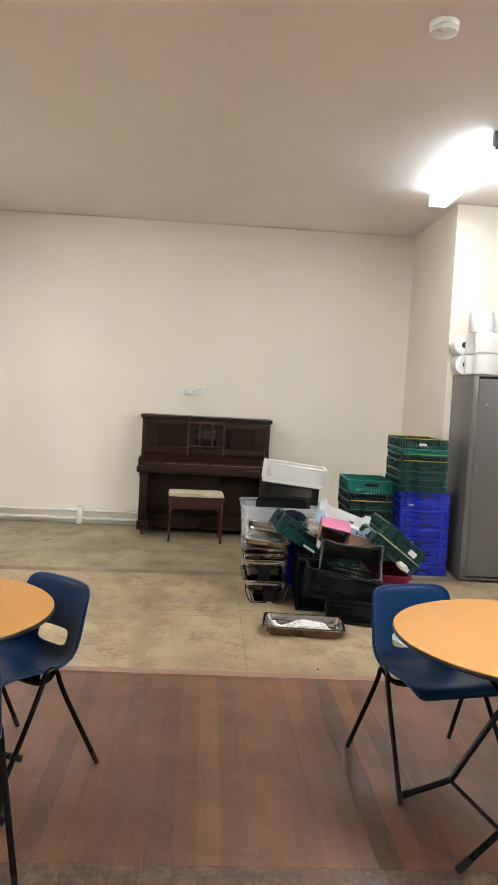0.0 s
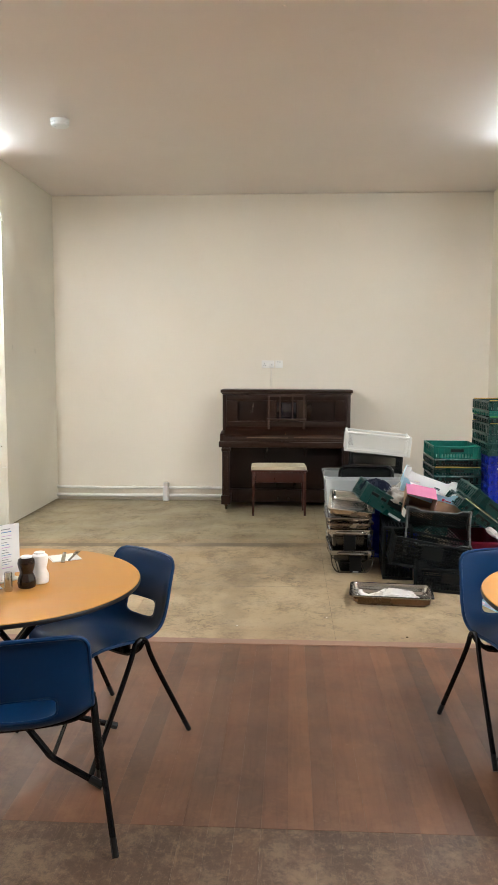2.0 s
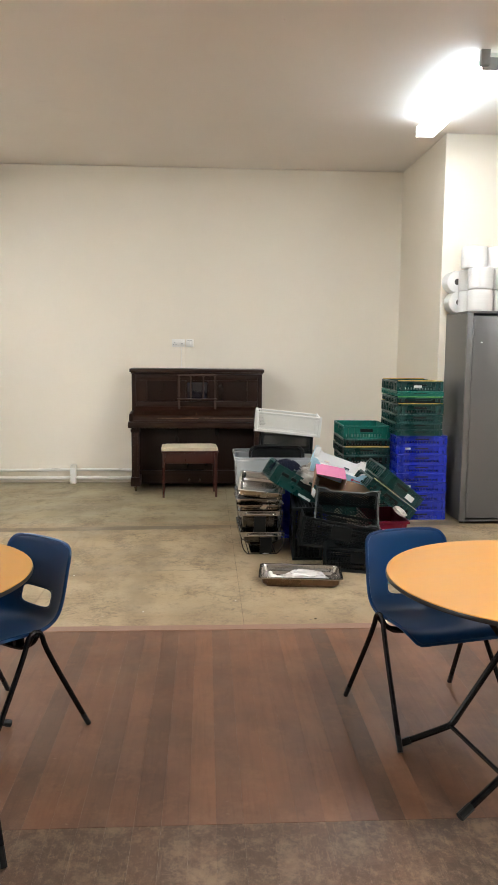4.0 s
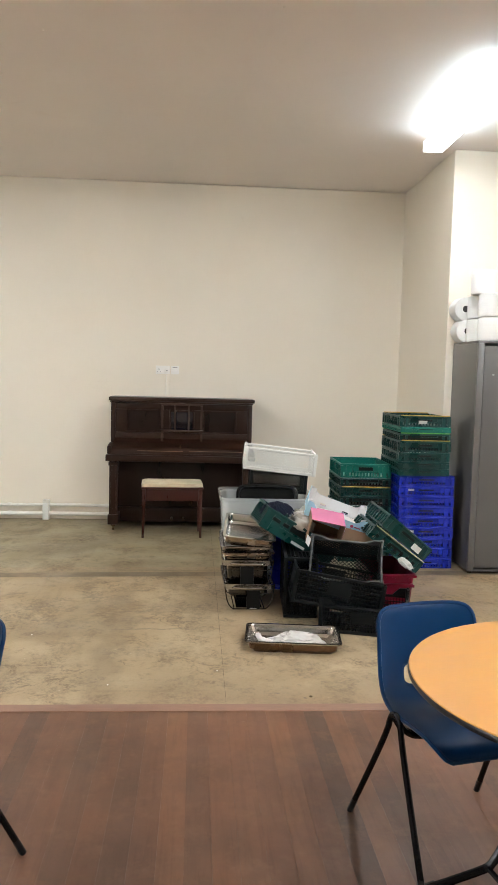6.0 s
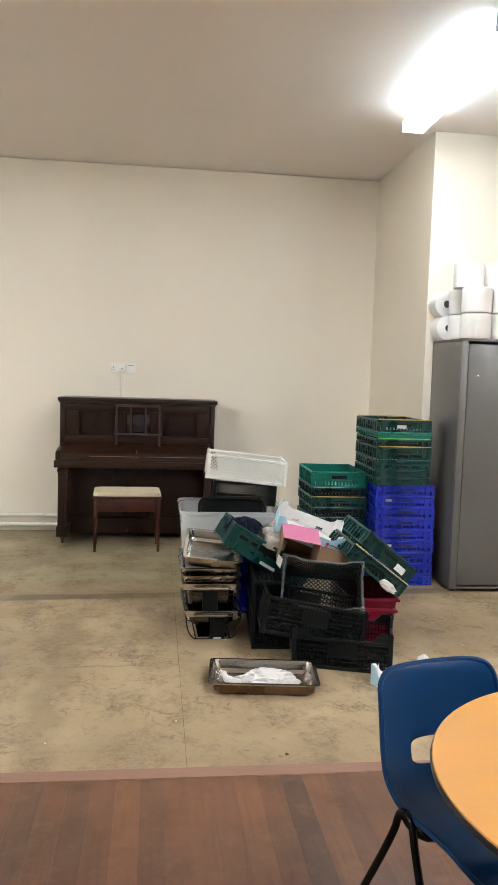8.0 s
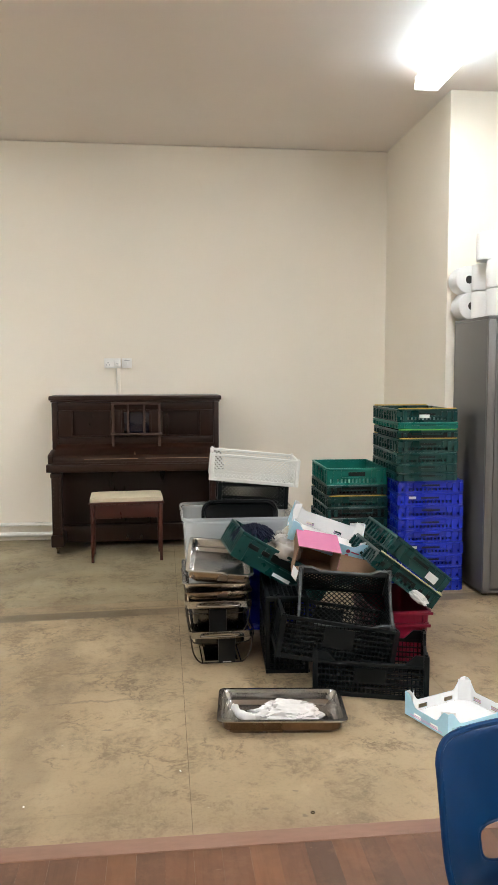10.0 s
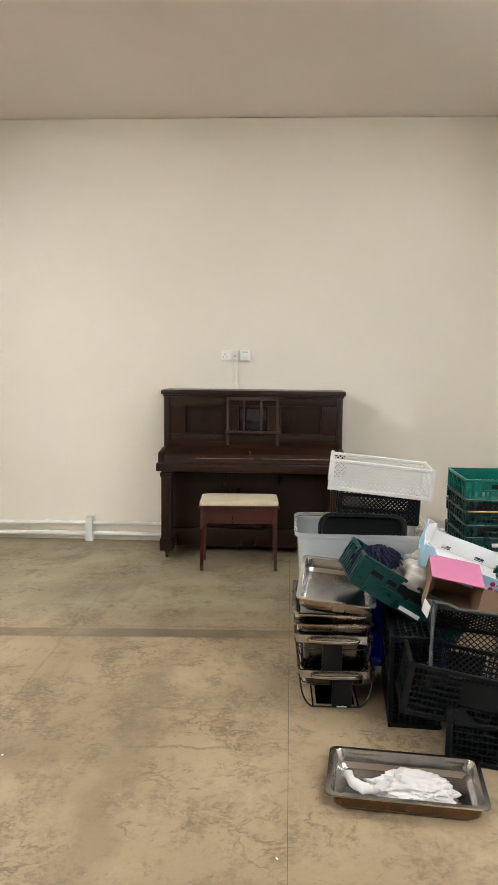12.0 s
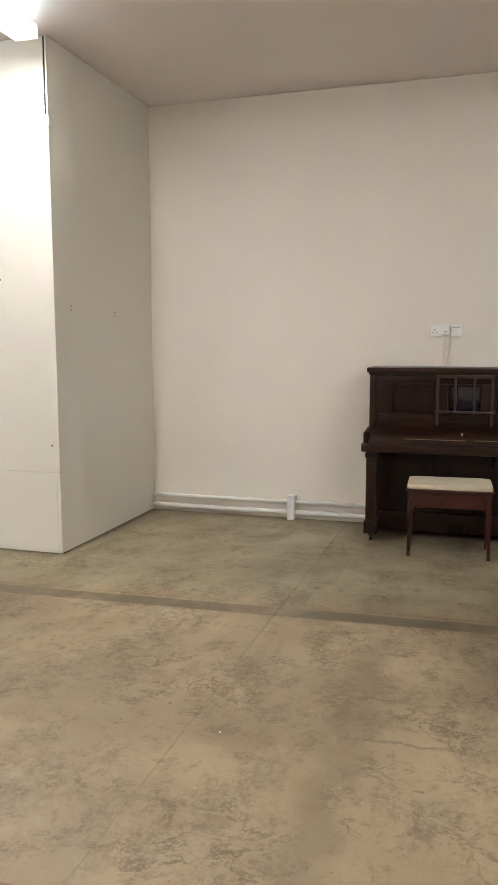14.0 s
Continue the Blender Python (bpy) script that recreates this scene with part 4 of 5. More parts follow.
# ---- cupboard and paper rolls ----
def build_cupboard():
    x0, y0, w, d, h = 5.027, 7.838, 0.92, 0.59, 1.866
    t = thing("steel_cupboard", pose(x0, y0, 0), "tall grey painted steel cupboard with closed doors", "cupboard")
    bm = bmesh.new()
    box(bm, 0, 0.022, 0.024, d, 0.035, h - 0.022)
    part("side", soft(bm, 0.003), M_CABINET, t)
    part("side", block(w - 0.022, w, 0.024, d, 0.035, h - 0.022, w=0.003), M_CABINET, t)
    part("back", block(0.022, w - 0.022, d - 0.015, d, 0.035, h - 0.022, w=0.001), M_CABINET, t)
    part("top", block(0, w, 0, d, h - 0.0215, h, w=0.005), M_CABINET, t)
    part("plinth", block(0, w, 0.004, d, 0.020, 0.0345, w=0.003), M_CABINET, t)
    for a in (0, w - 0.052):
        part("post", block(a, a + 0.052, 0, 0.0235, 0.035, h - 0.022, w=0.003), M_CABINET, t)
    m = w / 2
    for a, b in ((0.056, m - 0.002), (m + 0.002, w - 0.056)):
        dr = part("door", block(a, b, 0.003, 0.0225, 0.052, h - 0.040, w=0.004), M_CABINET, t)
        hx = m - 0.06 if a < 0.1 else m + 0.06
        part("handle", block(hx - 0.012, hx + 0.012, -0.022, 0.0028, 1.00, 1.12, w=0.004), M_STEEL, dr)
        part("label_spot", block(a + 0.07, a + 0.084, 0.0012, 0.0029, 1.595, 1.603, w=0), M_LABEL, dr)
    for a in (0.03, w - 0.03):
        for b in (0.04, d - 0.04):
            part("foot", lathe(bmesh.new(), ((0.016, 0.0), (0.018, 0.003), (0.018, 0.012), (0.008, 0.02)), 14, pose(a, b, 0)), M_STEEL, t)


def build_rolls():
    top = 1.866
    rnd = random.Random(4)

    def roll(m, r=0.096, h=0.185):
        t = thing("paper_roll", m, "large white paper roll in clear wrap on the cupboard", "paper roll", "paper rolls on the cupboard")
        prof = [(0.030, 0.0), (r - 0.012, 0.001), (r - 0.003, 0.005), (r, 0.014)] + [(r + rnd.uniform(-0.0012, 0.0014), 0.014 + (h - 0.028) * k / 9) for k in range(1, 9)] + [(r, h - 0.014), (r - 0.003, h - 0.005), (r - 0.012, h - 0.001), (0.030, h)]
        bm = bmesh.new()
        lathe(bm, prof, 40)
        part("paper", bm, M_PAPER, t)
        part("core", lathe(bmesh.new(), ((0.028, -0.0012), (0.028, h + 0.0012)), 24), M_CORE, t, "dark hollow core")

    # two rolls lying at the side edge, one on the other, cores showing
    for z in (0, 1):
        roll(pose(5.088 - 0.022 * z, 8.443, top + 0.1005 + 0.184 * z, 90, 0, 5), 0.0985, 0.138)
    # upright rolls in two layers, some on top
    for x, y in ((5.172, 7.966), (5.160, 8.187), (5.400, 7.972), (5.392, 8.20), (5.628, 7.968), (5.622, 8.198), (5.836, 8.05)):
        for z in (0, 1):
            roll(pose(x + rnd.uniform(-0.003, 0.003), y, top + 0.1885 * z, 0, 0, rnd.uniform(0, 90)), 0.1085, 0.188)
    for x, y in ((5.142, 8.062), (5.372, 8.075), (5.60, 8.06)):
        roll(pose(x, y, top + 0.3775, 0, 0, 20), 0.1115, 0.190)


build_cupboard()
build_rolls()


# ---- crates ----
def side_matrix(k, L, W):
    """Side k of a box: u runs along it, the outer face at v = 0 and the inside at v > 0."""
    return (pose(0, -W / 2, 0), pose(L / 2, 0, 0, 0, 0, 90), pose(0, W / 2, 0, 0, 0, 180), pose(-L / 2, 0, 0, 0, 0, -90))[k]


def crate_sides(t, L, W, rows, mat, thick=0.006, name="side_panel"):
    """rows: (z0, z1, bars, bar width); bars 0 is a solid strip."""
    for k in range(4):
        ln = L if k % 2 == 0 else W
        m = side_matrix(k, L, W)
        bm = bmesh.new()
        for z0, z1, bars, bw in rows:
            if not bars:
                box(bm, -ln / 2 + 0.002, ln / 2 - 0.002, 0.001, thick, z0, z1, m)
            else:
                n = max(3, round(bars * ln / 0.6))
                for i in range(n + 1):
                    c = (i / n - 0.5) * (ln - 0.02)
                    box(bm, c - bw / 2, c + bw / 2, 0.001, thick, z0, z1, m)
        part(name, bm, mat, t, smooth=False)


def lattice_side(bm, ln, z0, z1, m, pitch, bw, thick):
    """Diagonal lattice of thin bars between two heights."""
    h = z1 - z0
    n = int((ln + h) / pitch)
    for s in (-1, 1):
        for i in range(n + 1):
            a = -ln / 2 - h + (ln + h) * i / n if s > 0 else -ln / 2 + (ln + h) * i / n
            lo, hi = 0.0, h
            if s > 0:
                lo, hi = max(0.0, -ln / 2 - a), min(h, ln / 2 - a)
                p, q = (a + lo, z0 + lo), (a + hi, z0 + hi)
            else:
                lo, hi = max(0.0, a - ln / 2), min(h, a + ln / 2)
                p, q = (a - lo, z0 + lo), (a - hi, z0 + hi)
            if hi - lo < 0.01:
                continue
            d = math.hypot(q[0] - p[0], q[1] - p[1])
            ang = math.degrees(math.atan2(q[1] - p[1], q[0] - p[0]))
            box(bm, 0, d, 0.001, thick, -bw / 2, bw / 2, m @ pose(p[0], 0, p[1], 0, -ang, 0))


def open_crate(m, label, L, W, H, mat, group="", pattern="grid", raised=0.0, rim_mat=None, category="crate"):
    """A ventilated produce crate with barred sides, lattice base, rim and corner posts."""
    t = thing("produce_crate", m, label, category, group)
    rim_mat = rim_mat or mat
    top = H - raised
    for k in range(4):
        ln = L if k % 2 == 0 else W
        sm = side_matrix(k, L, W)
        bm = bmesh.new()
        z0, z1 = 0.022, top - 0.018
        if pattern == "lattice":
            lattice_side(bm, ln - 0.03, z0, z1, sm, 0.024, 0.0062, 0.006)
        else:
            n = round(ln / 0.0195)
            for i in range(1, n):
                c = (i / n - 0.5) * (ln - 0.03)
                box(bm, c - 0.0022, c + 0.0022, 0.001, 0.006, z0, z1, sm)
            rows = max(2, round((z1 - z0) / 0.025))
            for i in range(1, rows):
                z = z0 + (z1 - z0) * i / rows
                box(bm, -ln / 2 + 0.015, ln / 2 - 0.015, 0.0, 0.007, z - 0.0032, z + 0.0032, sm)
            box(bm, -0.07, 0.07, -0.0005, 0.0075, z0 + 0.35 * (z1 - z0), z1 - 0.012, sm)
        part("side_panel", bm, mat, t, smooth=False)
        bm = bmesh.new()
        box(bm, -ln / 2 + 0.012, ln / 2 - 0.012, -0.004, 0.010, top - 0.018, top, sm)
        part("rim", soft(bm, 0.003, 1), rim_mat, t)
        bm = bmesh.new()
        box(bm, -ln / 2 + 0.012, ln / 2 - 0.012, -0.002, 0.008, 0.0, 0.022, sm)
        part("bottom_rail", soft(bm, 0.003, 1), mat, t)
        if raised:
            for s in (-1, 1):
                bm = bmesh.new()
                vs = box(bm, min(s * (ln / 2 - 0.012), s * (ln / 2 - 0.10)), max(s * (ln / 2 - 0.012), s * (ln / 2 - 0.10)), -0.003, 0.009, top + 0.0005, H, sm)
                inv = sm.inverted()
                for v in vs:
                    c = inv @ v.co
                    if abs(c.x) < ln / 2 - 0.05 and c.z > top + 0.01:
                        c.x = s * (ln / 2 - 0.055)
                        v.co = sm @ c
                part("corner_gusset", bm, rim_mat, t, smooth=False)
    for sx in (-1, 1):
        for sy in (-1, 1):
            bm = bmesh.new()
            cx, cy = sx * (L / 2 - 0.005), sy * (W / 2 - 0.005)
            box(bm, cx - 0.013, cx + 0.013, cy - 0.013, cy + 0.013, 0.0, H)
            post = part("corner_post", soft(bm, 0.005), rim_mat, t)
            part("stacking_pin", lathe(bmesh.new(), ((0.008, H), (0.008, H + 0.006), (0.004, H + 0.007)), 10, pose(cx, cy, 0)), rim_mat, post)
    bm = bmesh.new()
    if pattern == "lattice":
        flat = pose(0, -W / 2 + 0.008, 0.006, -90, 0, 0)
        lattice_side(bm, L - 0.02, 0.0, W - 0.016, flat, 0.026, 0.0042, 0.0045)
    else:
        n = round(L / 0.021)
        for i in range(1, n):
            c = (i / n - 0.5) * L
            box(bm, c - 0.0028, c + 0.0028, -W / 2 + 0.008, W / 2 - 0.008, 0.006, 0.011)
        n = round(W / 0.021)
        for i in range(1, n):
            c = (i / n - 0.5) * W
            box(bm, -L / 2 + 0.008, L / 2 - 0.008, c - 0.0028, c + 0.0028, 0.004, 0.0085)
        box(bm, -L / 2 + 0.01, L / 2 - 0.01, -0.02, 0.02, 0.002, 0.012)
        box(bm, -0.02, 0.02, -W / 2 + 0.01, W / 2 - 0.01, 0.0025, 0.0125)
    part("base", bm, mat, t, smooth=False)
    return t


def tray_crate(m, label, L, W, H, mat, group, bar=None, dark=None, slots=True, lab=False):
    """A shallow stacking tray: lipped rim, ribbed and slotted walls, hand holes, swing bar on the short ends."""
    t = thing("stacking_crate", m, label, "crate", group)
    low = dark or mat
    z = H
    rows = [(0.0, 0.014, 0, 0)]
    if slots and H > 0.06:
        rows += [(0.014, 0.36 * H, 22, 0.013), (0.36 * H, 0.60 * H, 0, 0), (0.60 * H, z - 0.016, 0, 0)]
    else:
        rows += [(0.014, z - 0.016, 0, 0)]
    crate_sides(t, L - 0.016, W - 0.016, rows, low)
    for k in range(4):
        ln = L if k % 2 == 0 else W
        sm = side_matrix(k, L, W)
        bm = bmesh.new()
        box(bm, -ln / 2, ln / 2, 0.0, 0.014, z - 0.017, z - 0.001, sm)
        part("rim", soft(bm, 0.003, 1), mat, t)
        bm = bmesh.new()
        for s in (-1, 1):
            box(bm, s * 0.36 * ln - 0.012, s * 0.36 * ln + 0.012, 0.001, 0.009, 0.008, z - 0.018, sm)
            a = min(0.12, 0.25 * ln)
            box(bm, s * a - 0.004, s * a + 0.004, 0.001, 0.009, 0.40 * z, z - 0.018, sm)
            box(bm, s * (ln / 2 - 0.014) - 0.012, s * (ln / 2 - 0.014) + 0.012, 0.0005, 0.012, 0.004, z - 0.018, sm)
        box(bm, -0.10 * ln / 0.4, 0.10 * ln / 0.4, 0.0015, 0.008, 0.40 * z, 0.40 * z + 0.006, sm)
        if k % 2:
            for i in range(-4, 5):
                u, top = i * ln / 9.2, z - 0.018 if i % 2 else 0.62 * z
                box(bm, u - 0.006, u + 0.006, -0.004, 0.009, 0.10 * z, top, sm)
                box(bm, u - 0.022, u - 0.006, -0.002, 0.009, 0.42 * z, 0.58 * z, sm)
        part("rib", bm, mat, t, smooth=False)
        bm = bmesh.new()
        hw = 0.055 * ln / 0.4
        box(bm, -hw, hw, 0.0045, 0.0068, 0.52 * z, max(0.52 * z + 0.012, z - 0.030), sm)
        part("hand_hole", bm, M_BLACK, t, smooth=False)
    bm = bmesh.new()
    box(bm, -L / 2 + 0.012, L / 2 - 0.012, -W / 2 + 0.012, W / 2 - 0.012, 0.001, 0.006)
    part("base", bm, low, t, smooth=False)
    if bar is not None:
        for k in (0, 2):
            sm = side_matrix(k, L, W)
            bm = bmesh.new()
            box(bm, -L / 2 + 0.012, L / 2 - 0.010, -0.003, 0.010, z - 0.0005, z + 0.007, sm)
            part("swing_bar", soft(bm, 0.002, 1), bar, t, "coloured swing bar")
    if lab:
        part("label", block(-0.055, 0.015, -W / 2 - 0.001, -W / 2 + 0.001, 0.30 * z, 0.30 * z + 0.024, w=0), M_LABEL, t)
    return t


def build_stacks():
    rnd = random.Random(11)
    # blue stack beside the cupboard
    first = None
    z = 0.0
    for k in range(9):
        m = pose(4.722 + rnd.uniform(-0.005, 0.005), 8.295 + rnd.uniform(-0.006, 0.006), z, 0, 0, rnd.uniform(-0.8, 0.8))
        if first is None:
            first = tray_crate(m, "deep blue plastic crate in a stack beside the cupboard", 0.458, 0.59, 0.086, M_BLUE, "blue crates")
        else:
            c = copy_thing(first, m)
            if k in (3, 7):
                part("label", block(-0.15, -0.10, -0.2970, -0.2948, 0.044, 0.062, w=0), M_LABEL, c)
        z += 0.0855
    # green trays on the blue stack
    for h, bar, dark, lab in ((0.055, None, None, 0), (0.060, None, None, 0), (0.075, None, None, 0), (0.092, M_YELLOW, None, 0), (0.052, M_LIME, M_BLACK, 0), (0.046, None, M_TEAL, 0), (0.088, M_YELLOW, None, 1)):
        tray_crate(pose(4.677 + rnd.uniform(-0.005, 0.005), 8.272 + rnd.uniform(-0.008, 0.008), z, 0, 0, rnd.uniform(-1, 1)),
                   "dark green plastic tray in the tall stack on blue crates", 0.420, 0.595, h, M_GREEN if dark is not M_TEAL else M_TEAL, "green trays", bar, dark, lab=bool(lab))
        z += h + (0.0075 if bar is not None else 0.0005)
    # lower green stack on the floor
    z = 0.0
    for h, bar, dark, lab in ((0.10, None, None, 0), (0.10, None, M_BLACK, 0), (0.095, None, None, 0), (0.10, None, None, 0), (0.085, None, None, 1), (0.075, None, M_BLACK, 0), (0.078, M_YELLOW, None, 0), (0.07, None, M_BLACK, 0), (0.120, None, M_TEAL, 0)):
        tray_crate(pose(4.264 + rnd.uniform(-0.005, 0.005), 8.49 + rnd.uniform(-0.006, 0.006), z, 0, 0, rnd.uniform(-1, 1)),
                   "green plastic tray in a stack standing on the floor", 0.432, 0.56, h, M_GREEN if dark is not M_TEAL else M_TEAL, "green trays", bar, dark, lab=bool(lab))
        z += h + (0.0075 if bar is not None else 0.0005)


# ---- pans ----
def pan(m, label, L, W, H, mat, handles=False, group="steel pans", slip=None, inner=None):
    """A gastronorm pan: flanged rim, tapered rounded walls."""
    t = thing("steel_pan", m, label, "pan", group)
    bm = bmesh.new()
    q = 0.93 if H < 0.1 else 0.90
    secs = [(round_rect(L, W, 0.030), H - 0.006), (round_rect(L, W, 0.030), H), (round_rect(L - 0.034, W - 0.034, 0.030), H + 0.0005),
            (round_rect(L - 0.044, W - 0.044, 0.032), H - 0.010), (round_rect(q * L - 0.02, q * W - 0.02, 0.040), 0.020), (round_rect(q * L - 0.055, q * W - 0.055, 0.035), 0.004),
            (round_rect(0.5 * L, 0.5 * W, 0.03), 0.003)]
    loft(bm, secs, close_first=False)
    part("inside", bm, inner or mat, t)
    bm = bmesh.new()
    secs = [(round_rect(L - 0.006, W - 0.006, 0.029), H - 0.0061), (round_rect(L - 0.036, W - 0.036, 0.032), H - 0.012), (round_rect(q * L - 0.010, q * W - 0.010, 0.042), 0.020),
            (round_rect(q * L - 0.05, q * W - 0.05, 0.036), 0.0)]
    loft(bm, secs, close_first=False)
    bmesh.ops.reverse_faces(bm, faces=bm.faces)
    part("outside", bm, mat, t)
    if handles:
        for s in (-1, 1):
            y = s * (W / 2 + 0.002)
            bm = tube(bmesh.new(), smooth_path([(-0.110, y - s * 0.012, H - 0.022), (-0.102, y + s * 0.030, H - 0.020), (0.102, y + s * 0.030, H - 0.020), (0.110, y - s * 0.012, H - 0.022)], 2), 0.0075, 10)
            part("handle", bm, M_STEEL, t, "bright bar handle")
    if slip is not None:
        part("black_strip", block(slip - 0.042, slip + 0.042, -W / 2 + 0.006, -W / 2 + 0.012, 0.006, H - 0.045, w=0.002), M_BLACK, t)
    return t


def crumple(bm, sx, sy, sz, seed, rough=0.35, sub=5, freq=2.2):
    """A crumpled film or cloth lump lying on z = 0."""
    bmesh.ops.create_icosphere(bm, subdivisions=sub, radius=1)
    off = Vector((seed * 3.7, seed * 1.3, seed * 7.1))
    for v in bm.verts:
        p = v.co.copy()
        r = 1 + rough * (noise.ridged_multi_fractal(p * freq + off, 0.9, 2.1, 4, 1.0, 2.0) - 1.1) * 0.5 + 0.25 * noise.noise(p * 1.4 + off)
        v.co = Vector((p.x * r * sx, p.y * r * sy, max(0.0, 0.30 + p.z * r) * sz))


def build_floor_tray():
    m = pose(3.409, 6.195, 0, 0, 0, -6.0)
    pan(m, "shallow stainless steel tray holding a crumpled white bag, on the floor", 0.545, 0.340, 0.066, M_STEEL_BURNT, inner=M_STEEL)
    t = thing("plastic_bag", pose(3.440, 6.180, 0.0050, 0, 0, -9), "crumpled thin white plastic bag lying in a steel tray", "bag")
    bm = bmesh.new()
    crumple(bm, 0.138, 0.084, 0.050, 3, 0.52, 5, 2.2)
    part("film", bm, M_BAG, t, angle=60)
    bm = bmesh.new()
    pts = smooth_path([(-0.235, 0.030, 0.040), (-0.215, -0.010, 0.020), (-0.17, -0.030, 0.016), (-0.11, -0.022, 0.022), (-0.06, 0.0, 0.03)], 2)
    tube(bm, pts, 0.016, 10)
    for v in bm.verts:
        v.co += Vector((0, 0.008, 0.006)) * noise.noise(v.co * 60) + Vector((0, 0.010, 0.004)) * noise.noise(v.co * 22)
        v.co.z = max(0.0, v.co.z)
    part("twisted_end", bm, M_BAG, t, angle=60)


def chafing_stand(m, label, L, W, H, slip):
    """A food-warmer stand: flat rim frame, bar handles, wire legs and a black burner shelf."""
    t = thing("chafing_stand", m, label, "food warmer", "chafing stands")
    bm = bmesh.new()
    loft(bm, [(round_rect(L, W, 0.03), H - 0.034), (round_rect(L, W, 0.03), H), (round_rect(L - 0.024, W - 0.024, 0.026), H + 0.0005), (round_rect(L - 0.024, W - 0.024, 0.026), H - 0.033)], False, False)
    part("rim", bm, M_STEEL, t)
    for s in (-1, 1):
        y = s * (W / 2 + 0.002)
        part("handle", tube(bmesh.new(), smooth_path([(-0.110, y - s * 0.010, H - 0.020), (-0.102, y + s * 0.030, H - 0.018), (0.102, y + s * 0.030, H - 0.018), (0.110, y - s * 0.010, H - 0.020)], 2), 0.0075, 10), M_STEEL, t, "bright bar handle")
        yy = s * (W / 2 - 0.012)
        part("wire_leg", tube(bmesh.new(), smooth_path([(-L / 2 + 0.008, yy, H - 0.02), (-L / 2 + 0.020, yy, 0.055), (-L / 2 + 0.055, yy, 0.005), (-L / 2 + 0.085, yy, 0.004), (L / 2 - 0.085, yy, 0.004),
                                                               (L / 2 - 0.055, yy, 0.005), (L / 2 - 0.020, yy, 0.055), (L / 2 - 0.008, yy, H - 0.02)], 2), 0.0038, 8), M_STEEL_DARK, t)
        part("brace_wire", tube(bmesh.new(), smooth_path([(-L / 2 + 0.014, yy - s * 0.02, H - 0.045), (-L / 2 + 0.03, yy - s * 0.02, H - 0.075), (L / 2 - 0.03, yy - s * 0.02, H - 0.075), (L / 2 - 0.014, yy - s * 0.02, H - 0.045)], 2), 0.003, 8), M_STEEL_DARK, t)
    for sx in (-1, 1):
        x = sx * (L / 2 - 0.07)
        part("side_wire", tube(bmesh.new(), [(x, -W / 2 + 0.012, 0.004), (x, W / 2 - 0.012, 0.004)], 0.0038, 8), M_STEEL_DARK, t)
    part("burner_shelf", block(-0.085, 0.085, -W / 2 + 0.03, W / 2 - 0.03, 0.008, 0.012, w=0.001), M_STEEL_DARK, t)
    front = part("shelf_front", block(slip - 0.044, slip + 0.044, -W / 2 + 0.0, -W / 2 + 0.006, 0.006, H - 0.040, w=0.002), M_BLACK, t, "black front plate")
    part("plate_label", block(slip - 0.022, slip + 0.022, -W / 2 - 0.0015, -W / 2 - 0.0002, 0.008, 0.014, w=0), M_LABEL, front)
    return t


def build_pan_stack():
    x, y = 3.205, 7.115
    chafing_stand(pose(x - 0.005, y, 0, 0, 0, 1), "steel chafing dish stand on the floor with wire legs", 0.340, 0.53, 0.172, 0.025)
    pan(pose(x - 0.005, y + 0.02, 0.060, 0, 0, 0), "dark steel water pan hanging in the lower stand", 0.300, 0.48, 0.105, M_STEEL_DARK)
    chafing_stand(pose(x - 0.012, y + 0.005, 0.152, 0, 0, -1), "steel chafing dish stand stacked on another stand", 0.346, 0.535, 0.178, -0.005)
    pan(pose(x - 0.012, y + 0.02, 0.170, 0, 0, 0), "dark steel water pan hanging in the upper stand", 0.305, 0.49, 0.145, M_STEEL_DARK)
    pan(pose(x - 0.018, y + 0.01, 0.322, 0, 0, 1), "shallow steel pan nested on the deep pans", 0.350, 0.54, 0.055, M_STEEL_OLD)
    pan(pose(x - 0.022, y + 0.02, 0.362, 0, 1, -1), "shallow steel pan in the stack", 0.352, 0.54, 0.055, M_STEEL)
    pan(anchored((-0.175, -0.265, 0.0), (x - 0.190, y - 0.232, 0.420), 7, 5, -4), "stained steel roasting pan tilted on the pan stack", 0.352, 0.53, 0.070, M_STEEL_OLD, inner=M_STEEL)


